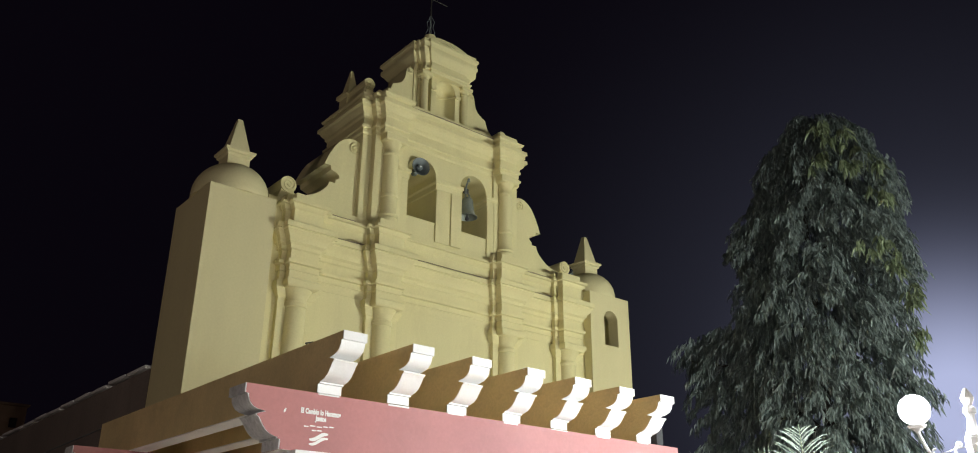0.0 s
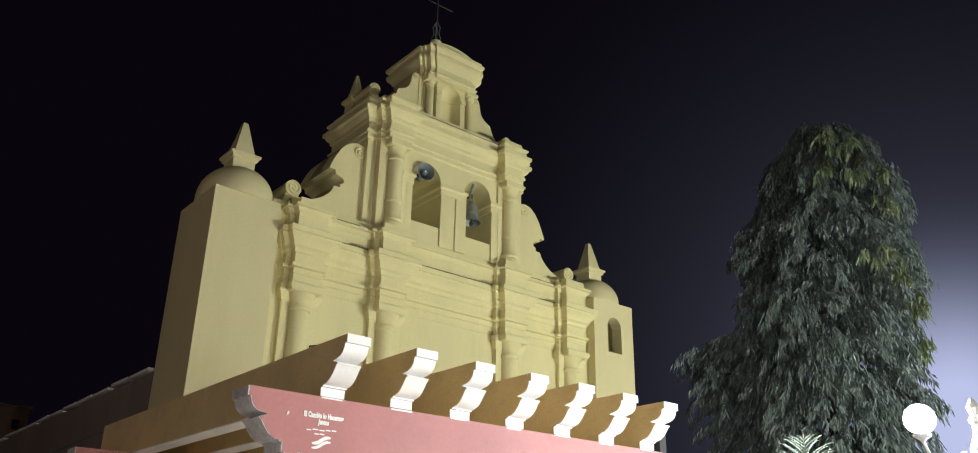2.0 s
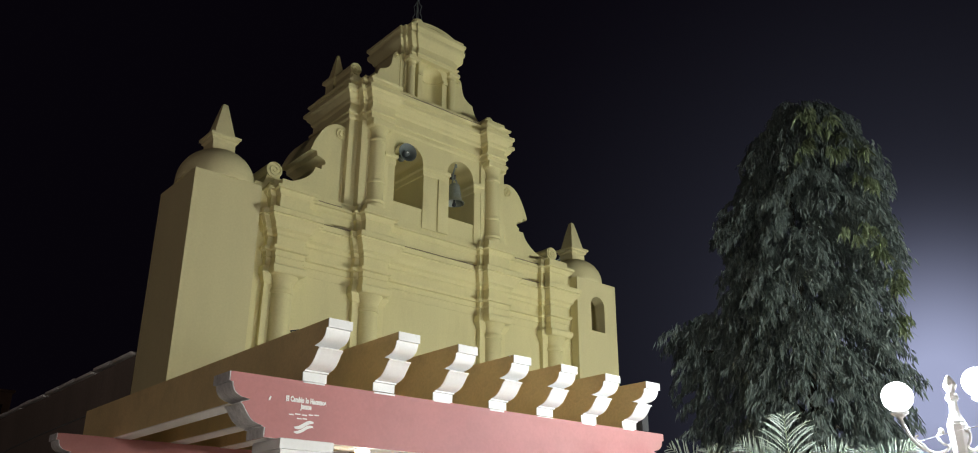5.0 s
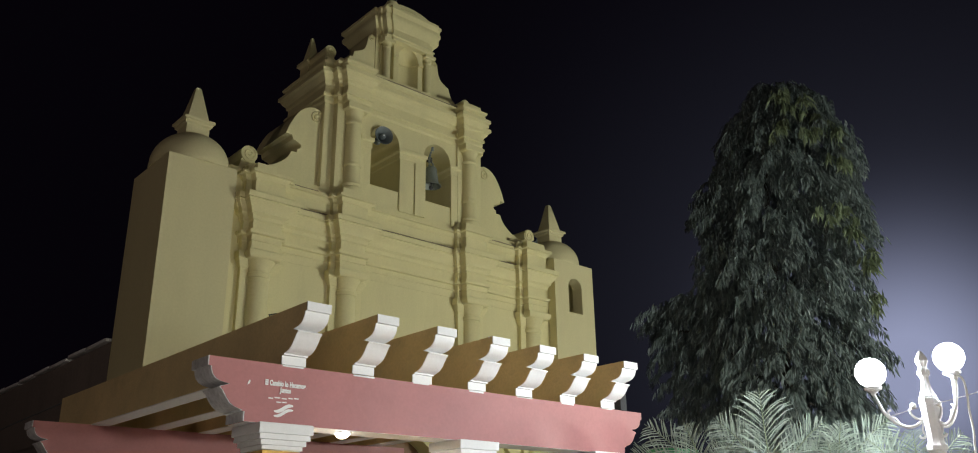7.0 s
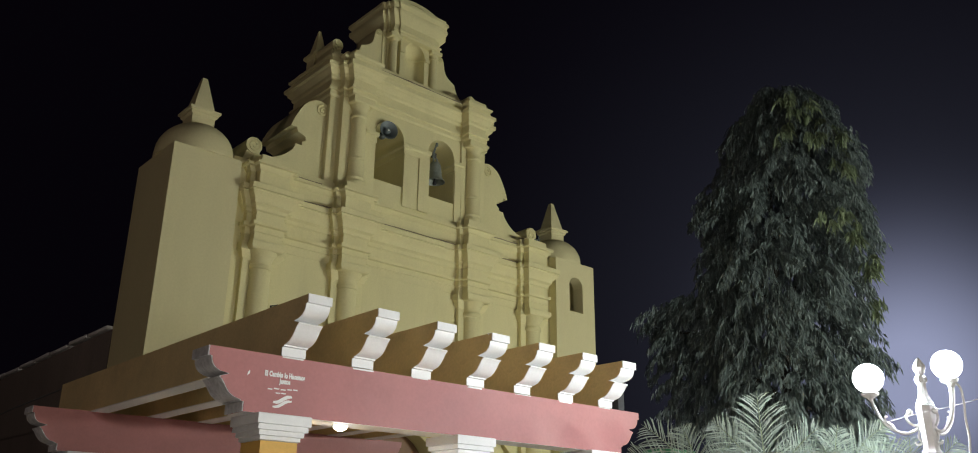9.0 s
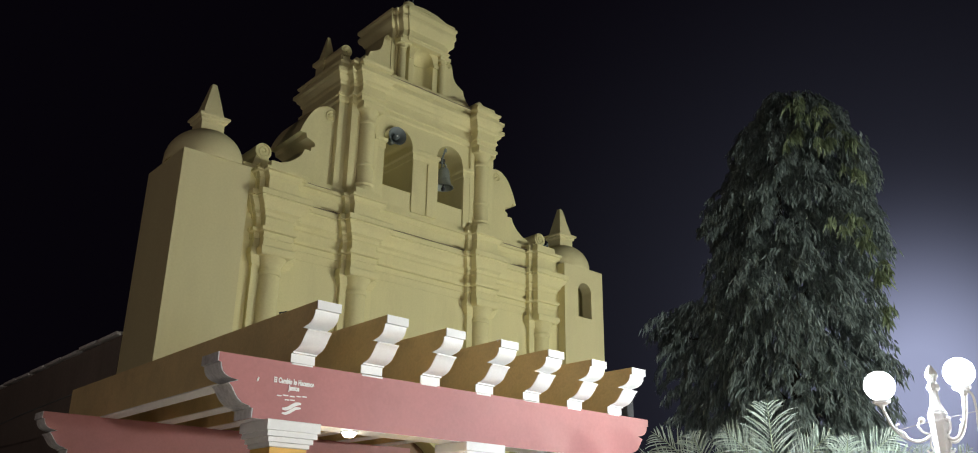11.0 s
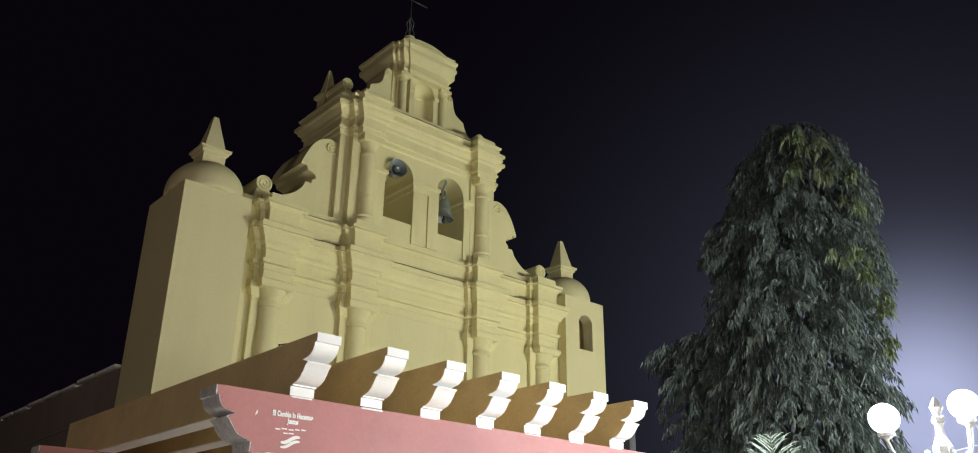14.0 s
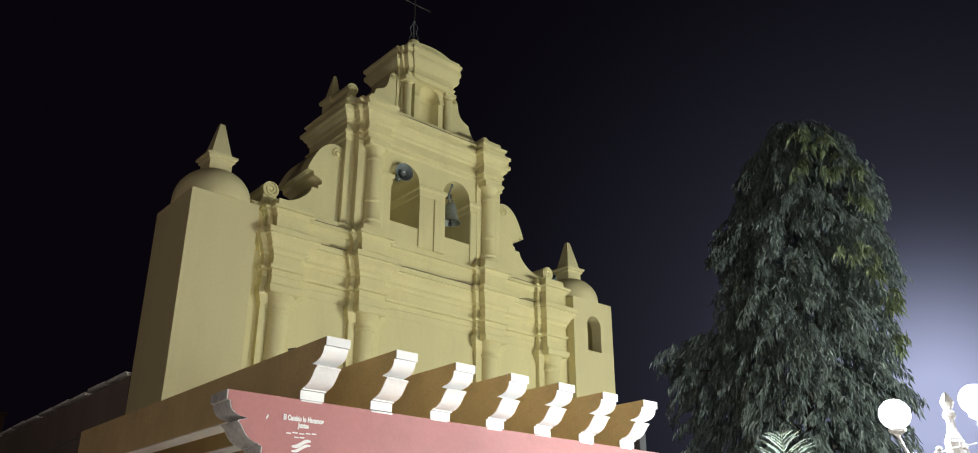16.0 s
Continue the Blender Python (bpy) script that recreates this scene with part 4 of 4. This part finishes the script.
def frond(length, droop, leaflets, width, twist=0.0):
    """A feather frond rising along +z and bending towards +x."""
    stem = [Vector((length * (0.22 * f + droop * f * f * 0.5), 0, length * (f - droop * 0.25 * f * f * f))) for f in [i / 14 for i in range(15)]]
    bm = tube(stem, 0.014, 5, taper=0.003)
    blades = bmesh.new()
    for i in range(leaflets):
        f = 0.16 + 0.84 * i / leaflets
        j = min(int(f * 14), 13)
        p = stem[j].lerp(stem[j + 1], f * 14 - j)
        t = (stem[j + 1] - stem[j]).normalized()
        ln = width * (math.sin(math.pi * min(f * 0.92 + 0.12, 1.0)) ** 0.6) * (0.8 + 0.3 * rng.random())
        for s in (-1, 1):
            side = Matrix.Rotation(twist, 3, t) @ Vector((0, s, 0))
            d = (t * 0.82 + side * 0.74 + Vector((0.10 + rng.uniform(-.14, .14), rng.uniform(-.12, .12), rng.uniform(-.12, .12)))).normalized()
            nrm = d.cross(t).normalized()
            w = 0.0072 * length
            ww = d.cross(nrm).normalized() * w
            q = [p + d * ln * f_ + Vector((0, 0, -h_ * ln)) for f_, h_ in ((0.0, 0.0), (0.38, 0.01), (0.74, 0.09))]
            tip = p + d * ln + Vector((0, 0, -0.22 * ln))
            vs = [blades.verts.new(c) for c in (q[0] - ww * .5, q[0] + ww * .5, q[1] + ww, q[1] - ww, q[2] + ww * .8, q[2] - ww * .8, tip)]
            blades.faces.new((vs[0], vs[1], vs[2], vs[3]))
            blades.faces.new((vs[3], vs[2], vs[4], vs[5]))
            blades.faces.new((vs[5], vs[4], vs[6]))
    return bm, blades


def palm(place, height, fronds, label):
    """fronds: (azimuth, tilt, droop, length) of each."""
    th = empty("palm", place, label, "palm", group="palms beside the lamp")
    for k in range(3):
        a = rng.uniform(0, 6.28)
        part("stem", tube([(0.12 * math.cos(a), 0.12 * math.sin(a), 0), (0.05 * math.cos(a), 0.05 * math.sin(a), height * 0.6), (0, 0, height)], 0.045, 8, taper=0.03), PALM_STEM, th)
    for az, tilt, droop, size in fronds:
        st, bl = frond(size, droop, 22, size * 0.46, radians(68) * math.sin(radians(az - 30)))
        ob = part("frond", bl, PALM, th, "feathery green palm frond")
        ob.matrix_basis = pose(0, 0, height - 0.08, 0, 0, az) @ pose(0, 0, 0, rng.uniform(-8, 8), tilt, 0)
        part("rib", st, PALM_STEM, ob)
    return th


def at_bearing(deg, dist):
    return (dist * math.cos(radians(deg)), dist * math.sin(radians(deg)), 0)


palm(at_bearing(31.0, 12.0), 2.30, [(225, 0, 0.2, 1.30), (140, 12, 0.4, 1.15), (275, 14, 0.5, 1.1), (300, 30, 0.5, 1.1), (20, 20, 0.6, 1.1), (110, 36, 0.5, 1.0)],
     "tall green feather palm lit by the street lamp")
palm(at_bearing(27.4, 12.0), 2.22, [(235, 2, 0.3, 0.95), (290, 8, 0.6, 1.15), (200, 20, 0.5, 0.9), (120, 12, 0.4, 0.9), (275, 30, 0.7, 1.2), (30, 24, 0.6, 1.0)],
     "spreading green feather palm behind the lamp post")
palm(at_bearing(34.8, 12.5), 2.30, [(130, 14, 0.45, 1.25), (170, 8, 0.3, 1.05), (115, 32, 0.5, 1.2), (285, 10, 0.4, 1.1), (235, 26, 0.4, 0.95), (0, 24, 0.6, 1.1), (100, 50, 0.5, 1.2)],
     "green feather palm with upright fronds beyond the lamp")
palm(at_bearing(23.0, 11.0), 2.12, [(120, 14, 0.3, 0.85), (210, 4, 0.3, 0.8), (290, 12, 0.4, 0.85), (70, 30, 0.5, 0.9), (320, 30, 0.5, 0.9)],
     "low green feather palm in front of the lamp post")

# ---- big drooping tree ----
TREE_BEARING, TREE_DIST = 29.3, 28.0
tx, ty, _ = at_bearing(TREE_BEARING, TREE_DIST)
tree = empty("tree", (tx, ty, -0.76), "tall dark drooping tree with dense hanging foliage", "tree")
tree.scale = (1.474, 1.474, 1.474)
part("trunk", tube([(0, 0, 0.45), (0.07, 0.03, 2.2), (0.0, 0.07, 5), (-0.07, 0.0, 8), (0.1, 0.0, 10.6)], 0.2, 12, taper=0.03), BARK, tree)
side_v = Vector((math.cos(radians(TREE_BEARING - 90)), math.sin(radians(TREE_BEARING - 90)), 0))
deep_v = Vector((math.cos(radians(TREE_BEARING)), math.sin(radians(TREE_BEARING)), 0))
CROWN = [(1.8, 1.05), (3.5, 1.22), (5.3, 1.42), (6.6, 1.5), (7.8, 1.5), (8.8, 1.42), (9.6, 1.28), (10.2, 1.08), (10.65, 0.8), (11.0, 0.45), (11.25, 0.1)]


def crown_radius(z):
    for (z0, r0), (z1, r1) in zip(CROWN, CROWN[1:]):
        if z0 <= z <= z1:
            return r0 + (r1 - r0) * (z - z0) / (z1 - z0)
    return 0.0


verts, faces = [], []
verts_l, faces_l = [], []


def leaf(p, d, ln, w, light=False):
    """A narrow leaf folded a little along its rib, with its tip hanging."""
    V, F = (verts_l, faces_l) if light else (verts, faces)
    n = Vector((rng.gauss(0, 1), rng.gauss(0, 1), rng.gauss(0, 0.4)))
    sdir = d.cross(n).normalized() * w
    fold = sdir.cross(d).normalized() * w * 0.35
    b = len(V)
    mid = p + d * ln * 0.42
    tip = p + d * ln + Vector((0, 0, -0.10 * ln))
    V.extend((tuple(p), tuple(mid + sdir + fold), tuple(tip), tuple(mid - sdir + fold)))
    F.extend(((b, b + 1, b + 2), (b, b + 2, b + 3)))


def spray(start, out, length, n, light=False, per=3, big=1.0):
    """A hanging twig with long narrow leaves."""
    p = Vector(start)
    d = Vector(out)
    for i in range(n):
        d = (d * 0.88 + Vector((0, 0, -0.17)) + Vector((rng.gauss(0, .05), rng.gauss(0, .05), 0))).normalized()
        p = p + d * (length / n)
        for _ in range(per):
            q = p + Vector((rng.gauss(0, .03), rng.gauss(0, .03), rng.gauss(0, .035)))
            ld = (d * 0.5 + Vector((rng.gauss(0, .36), rng.gauss(0, .36), -0.8))).normalized()
            leaf(q, ld, rng.uniform(0.12, 0.22) * big, rng.uniform(0.014, 0.025) * big, light)


def bough(z0, a, reach, drop, sprays):
    """A branch that arches out and droops, hung with sprays along its outer part."""
    way = side_v * math.cos(a) + deep_v * math.sin(a)
    shift = side_v * (0.04 + 0.46 * max(0.0, min(1.0, (z0 - 7) / 3)))
    for k in range(sprays):
        f = 0.34 + 0.66 * (k + rng.random()) / sprays
        p = way * reach * math.sin(f * math.pi / 2) + shift + Vector((0, 0, z0 + 0.38 * math.sin(math.pi * f * 0.8) - drop * f * f))
        p += Vector((rng.gauss(0, .07), rng.gauss(0, .07), rng.gauss(0, .05)))
        spray(p, way * rng.uniform(0.3, 0.9) + Vector((rng.gauss(0, .3), rng.gauss(0, .3), 0.25)), rng.uniform(0.28, 0.66), 9, per=4)


BOUGHS = 290
for k in range(BOUGHS):
    z = 2.2 + 8.95 * ((k + rng.random()) / BOUGHS) ** 0.92
    a = k * 2.39996 + rng.uniform(-.25, .25)
    wob = 1 + 0.10 * math.sin(3 * a + z * 1.9) + 0.09 * math.sin(z * 4.1 + a) + rng.uniform(-.10, .06)
    bough(z, a, crown_radius(z) * wob, min(0.55, crown_radius(z) * 0.45), 8)
for k in range(520):
    z = 1.9 + 8.9 * rng.random()
    a = rng.uniform(0, 2 * math.pi)
    r = crown_radius(z) * rng.uniform(0.1, 0.6)
    spray(side_v * (r * math.cos(a) + 0.12) + deep_v * r * math.sin(a) + Vector((0, 0, z)),
          (side_v * math.cos(a) + deep_v * math.sin(a)) * 0.6 + Vector((0, 0, 0.4)), rng.uniform(0.6, 1.0), 12)
# the low boughs that reach out to one side, their ends hanging in curtains
for k in range(34):
    f = (k + rng.random()) / 34
    out = -0.95 - 1.58 * f
    deep = rng.uniform(-0.7, 0.7)
    top = 6.48 + 0.34 * math.sin(f * 3.0) - 0.25 * abs(deep)
    for j in range(8):
        g_ = rng.random() ** 1.3
        c = side_v * (out + 0.32 * g_ + rng.gauss(0, .12)) + deep_v * (deep + rng.gauss(0, .12)) + Vector((0, 0, top - 3.3 * g_ * (1 - 0.25 * f)))
        spray(c, -side_v * rng.uniform(0.1, 0.8) + deep_v * rng.gauss(0, .4) + Vector((0, 0, 0.3)), rng.uniform(0.35, 0.7), 10, per=4)
# tufts of pale young leaves
YOUNG = [(0.35, -0.95, 10.5), (0.22, -0.95, 9.8), (0.95, -0.6, 9.95), (1.1, -1.0, 7.8), (1.3, -0.75, 8.85), (1.5, -0.4, 6.85), (0.85, -1.05, 9.5),
         (1.4, -0.6, 7.5), (0.6, -0.9, 10.3), (1.25, -0.55, 9.6), (1.5, -0.35, 6.1)]
for sx, dx, z in YOUNG:
    for k in range(5):
        c = side_v * (sx + 0.20 + rng.gauss(0, .10)) + deep_v * (dx - 0.45 + rng.gauss(0, .08)) + Vector((0, 0, z + rng.gauss(0, .09)))
        spray(c, side_v * rng.uniform(-.4, .5) - deep_v * 0.8 + Vector((0, 0, 0.3)), 0.34, 6, True, big=1.5)


def leaf_mass(name, V, F, mat, label):
    me = bpy.data.meshes.new(name)
    me.from_pydata(V, [], F)
    me.materials.append(mat)
    ob = new(name, me)
    ob.parent = tree
    return tagged(ob, label, kind="stuff")


leaf_mass("crown", verts, faces, LEAF, "dark green hanging leaves")
leaf_mass("young_leaves", verts_l, faces_l, LEAF_LIGHT, "pale yellow-green young leaves")
for k in range(14):
    z = 2.6 + 0.55 * k
    a = k * 2.4
    r = crown_radius(z) * 0.8
    tip = side_v * r * math.cos(a) + deep_v * r * math.sin(a)
    part("limb", tube([(0, 0, z - 0.55), (tip.x * .5, tip.y * .5, z + 0.07), (tip.x, tip.y, z - 0.1)], 0.05, 6, taper=0.01), BARK, tree)
tip = side_v * -2.7
part("limb", tube([(0, 0, 3.9), (tip.x * .5, tip.y * .5, 5.8), (tip.x, tip.y, 6.1)], 0.085, 6, taper=0.015), BARK, tree)

# ---- small surroundings ----
stall = empty("market_stall", (13.0, 9.75, 0), "green tin market stall roof beyond the palms", "stall")
part("roof", boxed(-0.36, 0.36, -0.3, 0.3, 3.08, 3.18, soft=0.01), GREEN_TIN, stall, "green tin roof")
for sx in (-0.3, 0.3):
    for sy in (-0.24, 0.24):
        part("leg", boxed(sx - 0.03, sx + 0.03, sy - 0.03, sy + 0.03, 0, 3.08), GREEN_TIN, stall)
house = empty("house", (10.0, 60.0, 0), "dim brown house far behind the church wall", "house")
part("wall", slab([(-8, 0), (2.4, 0), (2.4, 11.4), (-8, 11.4)], [[(1.55, 10.1), (2.0, 10.1), (2.0, 10.7), (1.55, 10.7)]], 0, 0.3), HOUSE_WALL, house)
part("body", boxed(-8, 2.4, 0.31, 8, 0, 11.4, soft=0), HOUSE_WALL, house)
part("window", boxed(1.55, 2.0, 0.2, 0.28, 10.1, 10.7, soft=0), DARK_METAL, house)
part("roof_edge", boxed(-8.1, 2.5, -0.25, 8.2, 11.4, 11.55, soft=0.02), HOUSE_WALL, house)
weed = tagged(part("weed", bmesh.new(), LEAF), "small green weed growing on the cornice", "plant")
wb = bmesh.new()
for k in range(26):
    a, l_ = rng.uniform(0, 6.28), rng.uniform(0.08, 0.2)
    d = Vector((math.cos(a) * .7, math.sin(a) * .7, 1)).normalized()
    p = Vector((15.98 + rng.gauss(0, .05), 16.10 + rng.gauss(0, .04), 9.36))
    s_ = d.cross(Vector((0, 0, 1))).normalized() * 0.018
    vs = [wb.verts.new(q) for q in (p, p + d * l_ * .5 + s_, p + d * l_ + Vector((math.cos(a), math.sin(a), -0.4)) * .05, p + d * l_ * .5 - s_)]
    wb.faces.new(vs)
wb.to_mesh(weed.data)
wb.free()
